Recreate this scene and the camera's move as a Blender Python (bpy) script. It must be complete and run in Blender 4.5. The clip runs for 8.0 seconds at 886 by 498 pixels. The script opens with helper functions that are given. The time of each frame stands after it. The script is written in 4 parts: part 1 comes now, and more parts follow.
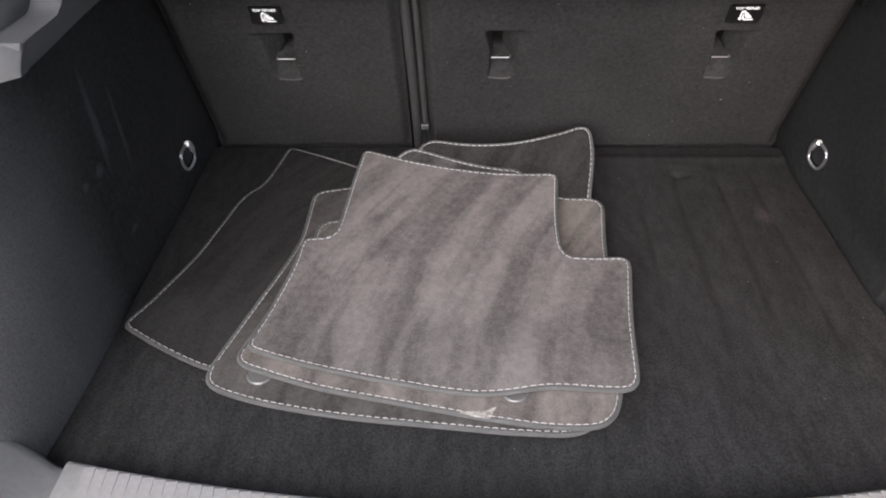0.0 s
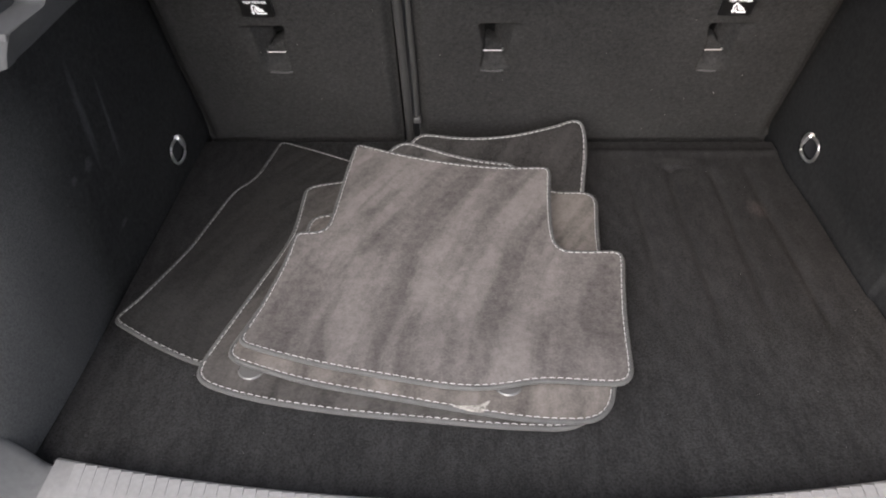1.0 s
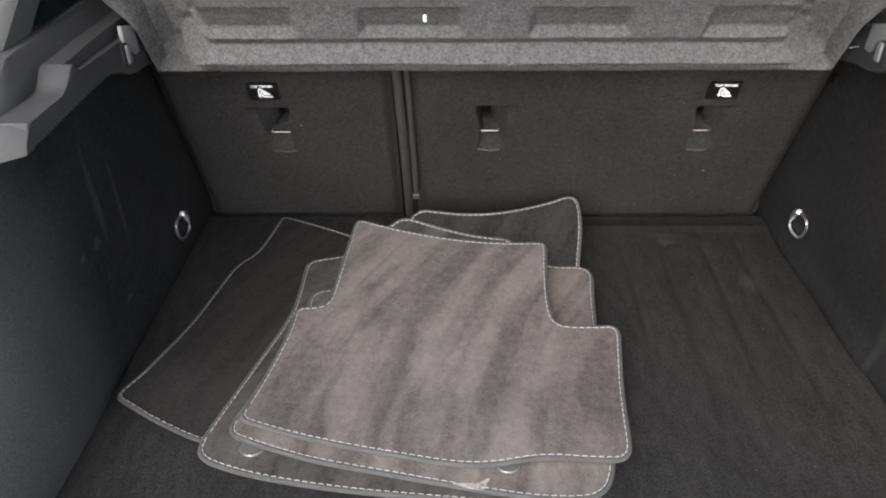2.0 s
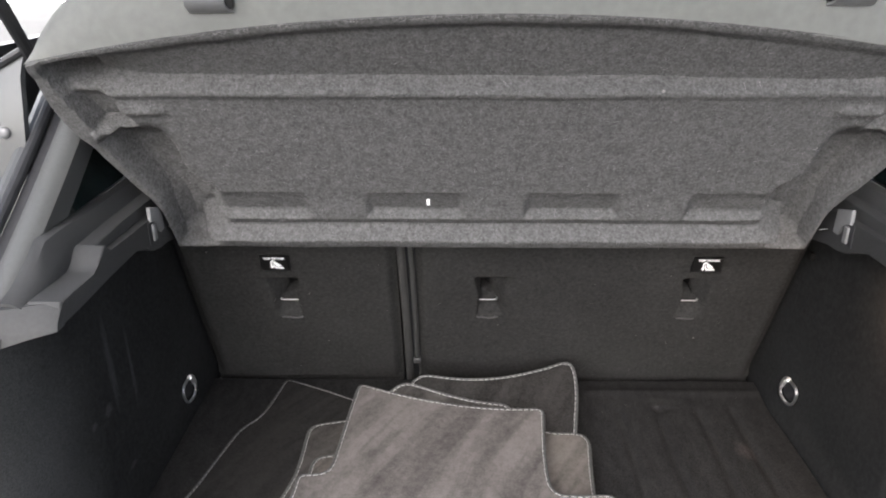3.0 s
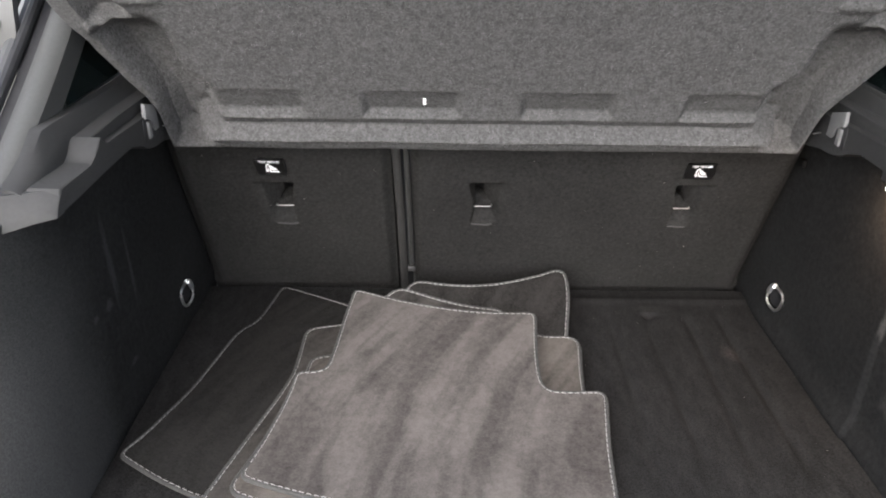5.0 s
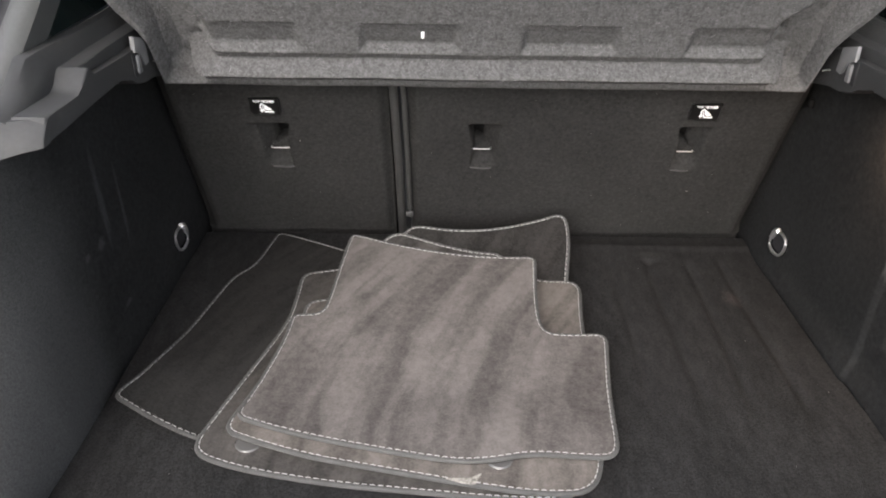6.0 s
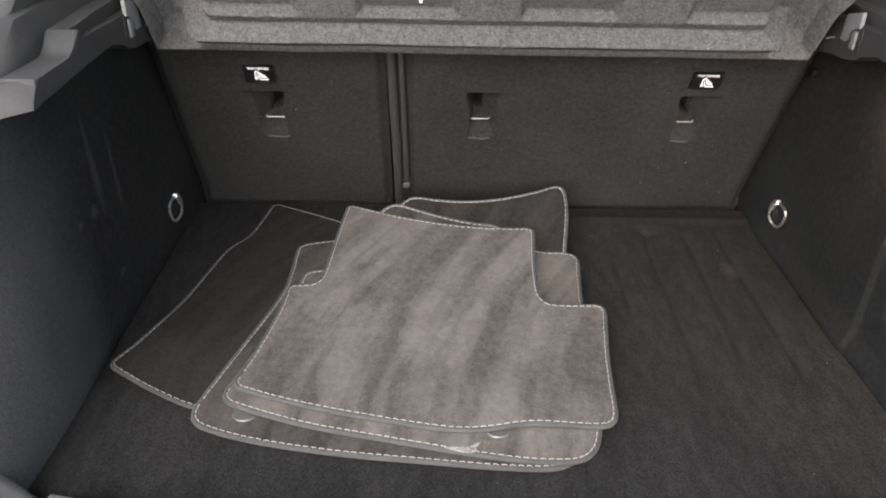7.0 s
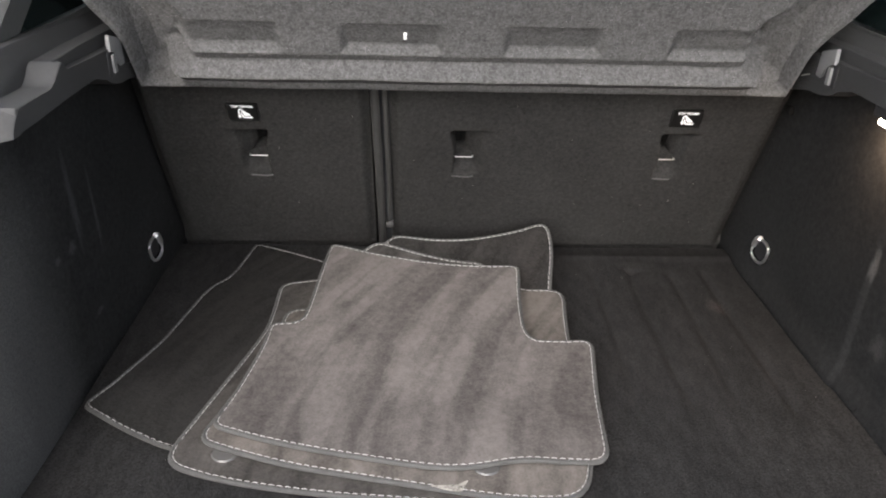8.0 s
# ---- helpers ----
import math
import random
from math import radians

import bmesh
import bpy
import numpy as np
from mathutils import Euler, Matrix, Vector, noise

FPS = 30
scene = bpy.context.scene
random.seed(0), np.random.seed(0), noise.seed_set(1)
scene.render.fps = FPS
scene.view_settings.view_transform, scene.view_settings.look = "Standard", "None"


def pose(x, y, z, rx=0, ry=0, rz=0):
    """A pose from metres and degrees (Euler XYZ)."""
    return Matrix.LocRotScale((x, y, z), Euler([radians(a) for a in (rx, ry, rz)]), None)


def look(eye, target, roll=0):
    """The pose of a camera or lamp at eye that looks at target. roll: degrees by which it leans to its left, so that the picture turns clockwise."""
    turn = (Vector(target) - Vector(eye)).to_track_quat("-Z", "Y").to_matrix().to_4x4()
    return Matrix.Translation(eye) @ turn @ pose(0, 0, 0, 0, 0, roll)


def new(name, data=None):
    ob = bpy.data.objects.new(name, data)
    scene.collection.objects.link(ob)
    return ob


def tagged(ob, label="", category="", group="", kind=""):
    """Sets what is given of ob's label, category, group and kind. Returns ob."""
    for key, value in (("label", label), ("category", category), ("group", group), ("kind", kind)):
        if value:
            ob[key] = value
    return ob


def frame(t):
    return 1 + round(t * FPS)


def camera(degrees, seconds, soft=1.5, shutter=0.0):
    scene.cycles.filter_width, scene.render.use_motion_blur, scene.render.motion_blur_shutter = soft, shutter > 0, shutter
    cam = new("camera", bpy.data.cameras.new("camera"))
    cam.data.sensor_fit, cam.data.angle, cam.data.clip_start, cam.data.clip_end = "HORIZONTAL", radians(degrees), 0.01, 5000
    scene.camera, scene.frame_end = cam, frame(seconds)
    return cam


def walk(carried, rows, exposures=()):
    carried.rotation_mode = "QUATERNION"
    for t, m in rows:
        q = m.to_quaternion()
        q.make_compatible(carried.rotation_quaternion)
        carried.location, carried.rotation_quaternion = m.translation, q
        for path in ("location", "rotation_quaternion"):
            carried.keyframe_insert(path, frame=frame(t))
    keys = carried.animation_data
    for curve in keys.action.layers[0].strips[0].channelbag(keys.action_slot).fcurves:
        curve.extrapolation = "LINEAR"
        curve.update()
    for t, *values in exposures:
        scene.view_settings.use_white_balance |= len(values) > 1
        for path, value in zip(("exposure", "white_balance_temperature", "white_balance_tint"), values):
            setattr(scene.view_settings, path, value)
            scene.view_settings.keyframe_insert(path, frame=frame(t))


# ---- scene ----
cam = camera(61.0, 8.0, soft=2.0)
PATH = [
    (0, (-0.012, 0.058, 0.705), (-0.071, 1.645, -0.51), -1.0),
    (0.5, (-0.012, 0.059, 0.704), (-0.063, 1.642, -0.517), -1.0),
    (1, (-0.013, 0.061, 0.7), (-0.051, 1.641, -0.525), -0.7),
    (1.2, (-0.013, 0.062, 0.7), (-0.048, 1.64, -0.53), -0.7),
    (2.3, (-0.019, 0.04, 0.74), (-0.042, 1.784, -0.238), -0.3),
    (2.5, (-0.019, 0.031, 0.749), (-0.043, 1.817, -0.152), -0.1),
    (3, (-0.021, 0.016, 0.778), (-0.044, 1.877, 0.044), -0.0),
    (3.5, (-0.021, 0.008, 0.784), (-0.045, 1.881, 0.084), 0.2),
    (4, (-0.024, -0.004, 0.779), (-0.038, 1.853, 0.037), 0.5),
    (4.5, (-0.025, -0.009, 0.755), (-0.031, 1.805, -0.085), 0.5),
    (5, (-0.029, -0.012, 0.737), (-0.024, 1.778, -0.156), 0.7),
    (6.5, (-0.028, -0.006, 0.686), (-0.014, 1.718, -0.328), 1.0),
    (7, (-0.033, -0.005, 0.682), (-0.008, 1.709, -0.348), 1.2),
    (7.5, (-0.028, -0.009, 0.679), (-0.008, 1.699, -0.361), 1.1),
    (8, (-0.039, -0.008, 0.656), (0.036, 1.773, -0.252), 1.6),
]
walk(cam, [(t, look(eye, target, roll)) for t, eye, target, roll in PATH], [(0, 2.04, 6420, 14), (1, 2.04, 6520, 13), (2.5, 1.99, 6500, 11), (3.5, 2.03, 6450, 12), (4.5, 1.99, 6470, 11), (5, 2.01, 6500, 11), (6.5, 2.05, 6650, 11), (7.5, 2.05, 6650, 11), (8, 1.97, 6600, 11)])

# ---- light ----
world = bpy.data.worlds.new("overcast_sky")
scene.world = world
world.use_nodes = True
wn = world.node_tree.nodes
sky = wn.new("ShaderNodeTexSky")
sky.sky_type = "NISHITA"
sky.sun_disc = False
sky.sun_elevation, sky.sun_rotation = radians(37), radians(197)
sky.air_density, sky.dust_density, sky.ozone_density = 1.0, 2.0, 1.0
wn["Background"].inputs["Strength"].default_value = 0.135
pale = wn.new("ShaderNodeHueSaturation")      # thin cloud takes most of the blue out of the sky
pale.inputs["Saturation"].default_value = 0.5
world.node_tree.links.new(sky.outputs["Color"], pale.inputs["Color"])
world.node_tree.links.new(pale.outputs["Color"], wn["Background"].inputs["Color"])

sun_data = bpy.data.lights.new("sun", "SUN")
sun_data.energy, sun_data.angle, sun_data.color = 1.35, radians(55), (1.0, 0.975, 0.95)
sun = new("sun", sun_data)
sun.matrix_world = look((-0.85, -1.95, 2.70), (0.05, 1.0, 0.2))

# ---- plan: x across the car, y towards the seats, z up from the boot floor ----
CX = 0.0445          # middle of the car
HALF = 0.5225        # half the width between the side walls
SEAT_Y, LEAN_BACK = 1.298, 0.456    # foot of the backrest; how far it comes back per metre of height


def seat_y(z):
    return SEAT_Y - LEAN_BACK * z


def smooth(a, b, v):
    u = min(1.0, max(0.0, (v - a) / (b - a)))
    return u * u * (3 - 2 * u)


# ---- materials ----
def material(name, dark, light, scale=60.0, rough=0.8, bump=0.2, bump_scale=400.0, stretch=(1, 1, 1), metal=0.0,
             large=6.0, contrast=(0.35, 0.65), spec=0.5, dist=0.002, rugged=0.5, blend=0.4, marks=(), grain=0.0):
    """Two tones mixed by noise at two scales, with fine relief."""
    m = bpy.data.materials.new(name)
    m.use_nodes = True
    t, n = m.node_tree, m.node_tree.nodes
    b = n["Principled BSDF"]
    b.inputs["Roughness"].default_value = rough
    b.inputs["Metallic"].default_value = metal
    b.inputs["Specular IOR Level"].default_value = spec
    co, mp = n.new("ShaderNodeTexCoord"), n.new("ShaderNodeMapping")
    mp.inputs["Scale"].default_value = stretch
    t.links.new(co.outputs["Object"], mp.inputs["Vector"])
    small, big, fine = (n.new("ShaderNodeTexNoise") for _ in range(3))
    for node, s, d in ((small, scale, 3), (big, large, 2), (fine, bump_scale, 2)):
        node.inputs["Scale"].default_value, node.inputs["Detail"].default_value = s, d
        t.links.new(mp.outputs["Vector"], node.inputs["Vector"])
    small.inputs["Roughness"].default_value = rugged
    mix = n.new("ShaderNodeMix")
    mix.inputs["Factor"].default_value = blend
    t.links.new(small.outputs["Fac"], mix.inputs["A"])
    t.links.new(big.outputs["Fac"], mix.inputs["B"])
    ramp = n.new("ShaderNodeValToRGB")
    ramp.color_ramp.elements[0].position, ramp.color_ramp.elements[1].position = contrast
    ramp.color_ramp.elements[0].color, ramp.color_ramp.elements[1].color = (*dark, 1), (*light, 1)
    t.links.new(mix.outputs["Result"], ramp.inputs["Fac"])
    colour = ramp.outputs["Color"]
    for place, radii, tone, strength in marks:
        # a mark: an uneven spot of another tone round a place, for stains, scuffs and painted glare
        near, warp, off, edge, over = (n.new("ShaderNode" + k) for k in ("Mapping", "TexNoise", "VectorMath", "MapRange", "Mix"))
        near.vector_type = "TEXTURE"
        near.inputs["Location"].default_value, near.inputs["Scale"].default_value = place, radii
        t.links.new(co.outputs["Object"], near.inputs["Vector"])
        warp.inputs["Scale"].default_value = 1.6
        t.links.new(near.outputs["Vector"], warp.inputs["Vector"])
        off.operation = "LENGTH"
        t.links.new(near.outputs["Vector"], off.inputs[0])
        add = n.new("ShaderNodeMath")
        t.links.new(off.outputs["Value"], add.inputs[0])
        t.links.new(warp.outputs["Fac"], add.inputs[1])
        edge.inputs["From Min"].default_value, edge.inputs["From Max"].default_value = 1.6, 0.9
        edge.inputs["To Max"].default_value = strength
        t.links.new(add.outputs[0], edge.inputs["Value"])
        over.data_type = "RGBA"
        over.inputs["B"].default_value = (*tone, 1)
        t.links.new(edge.outputs["Result"], over.inputs["Factor"])
        t.links.new(colour, over.inputs["A"])
        colour = over.outputs["Result"]
    if grain:
        span, times = n.new("ShaderNodeMapRange"), n.new("ShaderNodeMix")
        span.inputs["From Min"].default_value, span.inputs["From Max"].default_value = 0.3, 0.7
        span.inputs["To Min"].default_value, span.inputs["To Max"].default_value = 1 - grain, 1 + grain
        dots = n.new("ShaderNodeTexNoise")
        dots.inputs["Scale"].default_value, dots.inputs["Detail"].default_value = 420.0, 3
        t.links.new(co.outputs["Object"], dots.inputs["Vector"])
        t.links.new(dots.outputs["Fac"], span.inputs["Value"])
        times.data_type, times.blend_type = "RGBA", "MULTIPLY"
        times.inputs["Factor"].default_value = 1.0
        t.links.new(colour, times.inputs["A"])
        t.links.new(span.outputs["Result"], times.inputs["B"])
        colour = times.outputs["Result"]
    t.links.new(colour, b.inputs["Base Color"])
    bp = n.new("ShaderNodeBump")
    bp.inputs["Strength"].default_value, bp.inputs["Distance"].default_value = bump, dist
    t.links.new(fine.outputs["Fac"], bp.inputs["Height"])
    t.links.new(bp.outputs["Normal"], b.inputs["Normal"])
    return m


def velour(name, dark, light, scale=7.0, seed=0.0, grain=0.42):
    """Cut-pile carpet brushed in swaths that bend to one side with the distance from its front edge."""
    m = bpy.data.materials.new(name)
    m.use_nodes = True
    t, n = m.node_tree, m.node_tree.nodes
    b = n["Principled BSDF"]
    b.inputs["Roughness"].default_value = 0.95
    b.inputs["Specular IOR Level"].default_value = 0.03

    def math(op, a, c):
        node = n.new("ShaderNodeMath")
        node.operation = op
        for i, v in enumerate((a, c)):
            if isinstance(v, float):
                node.inputs[i].default_value = v
            else:
                t.links.new(v, node.inputs[i])
        return node.outputs[0]
    co, sep, com = n.new("ShaderNodeTexCoord"), n.new("ShaderNodeSeparateXYZ"), n.new("ShaderNodeCombineXYZ")
    t.links.new(co.outputs["Object"], sep.inputs["Vector"])
    x, y = sep.outputs["X"], sep.outputs["Y"]
    bent = math("SUBTRACT", x, math("MULTIPLY", math("MULTIPLY", y, y), 0.8))
    t.links.new(bent, com.inputs["X"])
    t.links.new(math("MULTIPLY", y, 0.19), com.inputs["Y"])
    com.inputs["Z"].default_value = seed
    swath, narrow, worn, mottle, grains, pile = (n.new("ShaderNodeTexNoise") for _ in range(6))
    swath.inputs["Scale"].default_value, swath.inputs["Detail"].default_value = scale * 2.3, 5.0
    swath.inputs["Distortion"].default_value = 0.45
    narrow.inputs["Scale"].default_value, narrow.inputs["Detail"].default_value = scale * 4.6, 4.0
    narrow.inputs["Distortion"].default_value = 0.3
    for node in (swath, narrow):
        t.links.new(com.outputs["Vector"], node.inputs["Vector"])
    for node, s in ((worn, 26.0), (mottle, 95.0), (grains, 340.0), (pile, 900.0)):
        node.inputs["Scale"].default_value, node.inputs["Detail"].default_value = s, 5
        t.links.new(co.outputs["Object"], node.inputs["Vector"])
    ramp = n.new("ShaderNodeValToRGB")
    e = ramp.color_ramp.elements
    e[0].position, e[1].position = 0.42, 0.58
    e[0].color, e[1].color = (0, 0, 0, 1), (1, 1, 1, 1)
    t.links.new(swath.outputs["Fac"], ramp.inputs["Fac"])
    edge = n.new("ShaderNodeMapRange")
    edge.inputs["From Min"].default_value, edge.inputs["From Max"].default_value = 0.42, 0.56
    t.links.new(narrow.outputs["Fac"], edge.inputs["Value"])
    fac = math("ADD", math("MULTIPLY", ramp.outputs["Color"], 0.32), math("MULTIPLY", worn.outputs["Fac"], 0.50))
    fac = math("ADD", fac, math("MULTIPLY", edge.outputs["Result"], 0.26))
    fac = math("ADD", fac, math("MULTIPLY", math("SUBTRACT", mottle.outputs["Fac"], 0.5), 0.7))
    fac = math("ADD", fac, math("MULTIPLY", math("SUBTRACT", grains.outputs["Fac"], 0.5), grain * 2))
    mix = n.new("ShaderNodeMix")
    mix.data_type = "RGBA"
    mix.inputs["A"].default_value, mix.inputs["B"].default_value = (*dark, 1), (*light, 1)
    t.links.new(fac, mix.inputs["Factor"])
    t.links.new(mix.outputs["Result"], b.inputs["Base Color"])
    bp = n.new("ShaderNodeBump")
    bp.inputs["Strength"].default_value, bp.inputs["Distance"].default_value = 0.35, 0.0015
    t.links.new(pile.outputs["Fac"], bp.inputs["Height"])
    t.links.new(bp.outputs["Normal"], b.inputs["Normal"])
    return m


def plain(name, colour, rough=0.5, metal=0.0, emit=0.0):
    m = bpy.data.materials.new(name)
    m.use_nodes = True
    b = m.node_tree.nodes["Principled BSDF"]
    b.inputs["Base Color"].default_value = (*colour, 1)
    b.inputs["Roughness"].default_value, b.inputs["Metallic"].default_value = rough, metal
    if emit:
        b.inputs["Emission Color"].default_value, b.inputs["Emission Strength"].default_value = (*colour, 1), emit
    return m


FLOOR_CARPET = material("boot_floor_carpet", (0.0150, 0.0146, 0.0147), (0.0240, 0.0233, 0.0234), scale=70, rough=0.95, bump=0.5,
                        bump_scale=700, stretch=(1, 0.3, 1), large=12, spec=0.02, blend=0.4, grain=0.40,
                        marks=(((0.475, 1.075, 0), (0.018, 0.026, 1), (0.062, 0.053, 0.051), 0.42), ((0.367, 1.222, 0), (0.03, 0.012, 1), (0.028, 0.027, 0.026), 0.5)))
# the dark wall carpet, without and with the scuffs and the painted glare of the left side
WALL_TONE = dict(dark=(0.0140, 0.0141, 0.0144), light=(0.0232, 0.0233, 0.0237), scale=120, rough=0.9, bump=0.4, bump_scale=800, spec=0.03, grain=0.24)
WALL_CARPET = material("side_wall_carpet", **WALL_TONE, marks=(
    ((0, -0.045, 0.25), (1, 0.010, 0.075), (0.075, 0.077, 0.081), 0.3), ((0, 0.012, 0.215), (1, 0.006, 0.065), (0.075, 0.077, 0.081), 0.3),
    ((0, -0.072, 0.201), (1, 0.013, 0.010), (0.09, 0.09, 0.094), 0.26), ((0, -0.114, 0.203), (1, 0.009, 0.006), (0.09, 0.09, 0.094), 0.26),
    # the last, broad spot paints the pale haze of glare beside the opening
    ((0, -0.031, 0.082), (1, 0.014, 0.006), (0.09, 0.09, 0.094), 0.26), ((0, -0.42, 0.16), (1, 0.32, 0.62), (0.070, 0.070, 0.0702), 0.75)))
WALL_CARPET_CLEAN = material("side_wall_carpet_clean", **WALL_TONE, marks=(
    ((0, -0.098, 0.196), (1, 0.007, 0.026), (0.08, 0.078, 0.076), 0.5), ((0, -0.152, 0.103), (1, 0.018, 0.020), (0.06, 0.059, 0.058), 0.45)))
SEAT_CLOTH = material("backrest_carpet", (0.0202, 0.0197, 0.0195), (0.0332, 0.0325, 0.0320), scale=160, rough=0.95, bump=0.5,
                      bump_scale=700, spec=0.02, grain=0.24)
LIP_CLOTH = material("pressed_carpet_lip", (0.024, 0.024, 0.024), (0.040, 0.040, 0.0395), scale=160, rough=0.7, bump=0.3)
PIPING = material("backrest_piping", (0.024, 0.0237, 0.0233), (0.036, 0.0356, 0.035), scale=80, rough=0.6, bump=0.2)
FELT = material("shelf_felt", (0.053, 0.0525, 0.0525), (0.131, 0.1295, 0.1295), scale=210, rough=1.0, bump=0.42, bump_scale=300,
                large=85, contrast=(0.34, 0.78), spec=0.05, dist=0.003, rugged=0.78, blend=0.30, grain=0.12)
FLANGE = material("shelf_grey_cloth", (0.119, 0.122, 0.116), (0.142, 0.145, 0.138), scale=90, rough=0.8, bump=0.2, bump_scale=900, large=5)
TRIM = material("charcoal_plastic", (0.031, 0.0312, 0.0318), (0.040, 0.0403, 0.0410), scale=200, rough=0.6, bump=0.3, bump_scale=1500, spec=0.3)
JAMB = material("jamb_plastic", (0.052, 0.0524, 0.0532), (0.066, 0.0664, 0.0672), scale=150, rough=0.6, bump=0.2, bump_scale=1200)
PILLAR = material("grey_pillar_plastic", (0.051, 0.05185, 0.051), (0.06205, 0.0629, 0.06205), scale=200, rough=0.5, bump=0.15, bump_scale=1500)
SILL = material("grey_sill_plastic", (0.150, 0.147, 0.144), (0.192, 0.188, 0.185), scale=150, rough=0.45, bump=0.2, bump_scale=1200)
SILL_END = material("grey_sill_end_plastic", (0.088, 0.0875, 0.087), (0.112, 0.1112, 0.1105), scale=150, rough=0.55, bump=0.2, bump_scale=1200)
RUBBER = material("black_rubber", (0.010, 0.010, 0.012), (0.020, 0.020, 0.022), scale=90, rough=0.55, bump=0.1)
CUP = material("matt_black_plastic", (0.006, 0.006, 0.006), (0.009, 0.009, 0.009), scale=90, rough=0.9, bump=0.1, spec=0.05)
PAINT = material("grey_car_paint", (0.065, 0.06695, 0.0689), (0.078, 0.07995, 0.0819), scale=30, rough=0.3, bump=0.02)
GLASS = plain("dark_quarter_glass", (0.006, 0.010, 0.010), 0.08)
WINDOW = plain("clear_window_glass", (0.85, 0.90, 0.87), 0.02)
WINDOW.node_tree.nodes["Principled BSDF"].inputs["Transmission Weight"].default_value = 1.0
CHROME = plain("satin_chrome", (0.80, 0.80, 0.80), 0.38, 1.0)
STEEL = plain("bare_steel_wire", (0.3, 0.297, 0.29), 0.45, 1.0)
CLIP = material("grey_clip_plastic", (0.135, 0.135, 0.138), (0.165, 0.165, 0.168), scale=120, rough=0.4, bump=0.05)
HOOK = material("silver_hook_plastic", (0.17, 0.17, 0.175), (0.21, 0.21, 0.215), scale=80, rough=0.35, bump=0.05, metal=0.3)
DECAL = plain("black_decal", (0.006, 0.006, 0.006), 0.35)
WHITE = plain("white_print", (0.88, 0.88, 0.88), 0.6)
FRAY = material("frayed_backing", (0.09, 0.083, 0.074), (0.30, 0.285, 0.255), scale=260, rough=0.9, bump=0.6, contrast=(0.4, 0.6))
FIBRE = material("felt_fibre", (0.10, 0.10, 0.10), (0.24, 0.238, 0.235), scale=30, rough=0.9)
LINT = material("pale_lint", (0.16, 0.155, 0.15), (0.26, 0.25, 0.24), scale=300, rough=0.9)
MAT_PALE = velour("velour_taupe", (0.0455, 0.0413, 0.0394), (0.130, 0.1185, 0.1121), seed=0.3)
MAT_PALE_B = velour("velour_taupe_under", (0.05, 0.0448, 0.0415), (0.138, 0.1245, 0.113), seed=4.1)
# the same taupe, darkened: the shade under the upper mats is in its colour
MAT_LOW_SHADED = velour("velour_taupe_lowest_shaded", (0.023, 0.0212, 0.0202), (0.070, 0.0645, 0.0603), seed=7.7)
MAT_DARK = velour("velour_charcoal", (0.0138, 0.0132, 0.0129), (0.0268, 0.0255, 0.0246), seed=2.7, grain=0.9)
MAT_CURL = velour("velour_charcoal_back", (0.012, 0.0112, 0.0108), (0.033, 0.0306, 0.0293), seed=5.7, grain=0.8)
BINDING = material("grey_vinyl_binding", (0.042, 0.0413, 0.040), (0.062, 0.0608, 0.059), scale=70, rough=0.75, bump=0.35, bump_scale=900)
BINDING_D = material("charcoal_vinyl_binding", (0.028, 0.0275, 0.0265), (0.044, 0.043, 0.0415), scale=70, rough=0.75, bump=0.35, bump_scale=900)
THREAD = plain("white_thread", (0.36, 0.355, 0.345), 0.7)
THREAD_D = plain("grey_thread", (0.26, 0.255, 0.248), 0.7)
STUD = plain("translucent_grey_plastic", (0.075, 0.073, 0.071), 0.25)
HEADLINER = material("pale_headliner", (0.36, 0.36, 0.35), (0.42, 0.42, 0.41), scale=100, rough=0.9)
GROUND = material("paved_ground", (0.07, 0.068, 0.066), (0.11, 0.108, 0.104), scale=25, rough=0.9, large=0.6, bump_scale=60)
BRIGHT = plain("bright_distance", (0.9, 0.9, 0.9), 0.9, 0.0, 1.2)
LENS = plain("lit_lamp_lens", (1.0, 0.88, 0.70), 0.4, 0.0, 14.0)


# ---- mesh helpers ----
def thing(name, base, label, category, group="", kind=""):
    ob = new(name)
    ob.location = base
    ob.empty_display_size = 0.05
    return tagged(ob, label, category, group, kind)


def base_of(ob):
    return Vector() if ob is None else Vector(ob.location) + base_of(ob.parent)


def part(name, bm, mat, parent=None, label="", flat=False):
    """Link a bmesh given in world coordinates as one mesh object under its parent."""
    me = bpy.data.meshes.new(name)
    bmesh.ops.translate(bm, verts=bm.verts, vec=-base_of(parent))
    bmesh.ops.recalc_face_normals(bm, faces=bm.faces)
    bm.to_mesh(me)
    bm.free()
    me.materials.append(mat)
    if not flat:
        me.polygons.foreach_set("use_smooth", [True] * len(me.polygons))
        me.set_sharp_from_angle(angle=radians(35))
    ob = new(name, me)
    ob.parent = parent
    return tagged(ob, label)


def box(bm, lo, hi, bevel=0.0):
    """A box between two corners, with its edges rounded."""
    c = [(a + b) / 2 for a, b in zip(lo, hi)]
    made = bmesh.ops.create_cube(bm, size=1, matrix=Matrix.LocRotScale(c, None, [b - a for a, b in zip(lo, hi)]))
    if bevel:
        edges = list({e for v in made["verts"] for e in v.link_edges})
        bmesh.ops.bevel(bm, geom=edges, offset=bevel, segments=2, affect="EDGES", profile=0.5)
    return bm


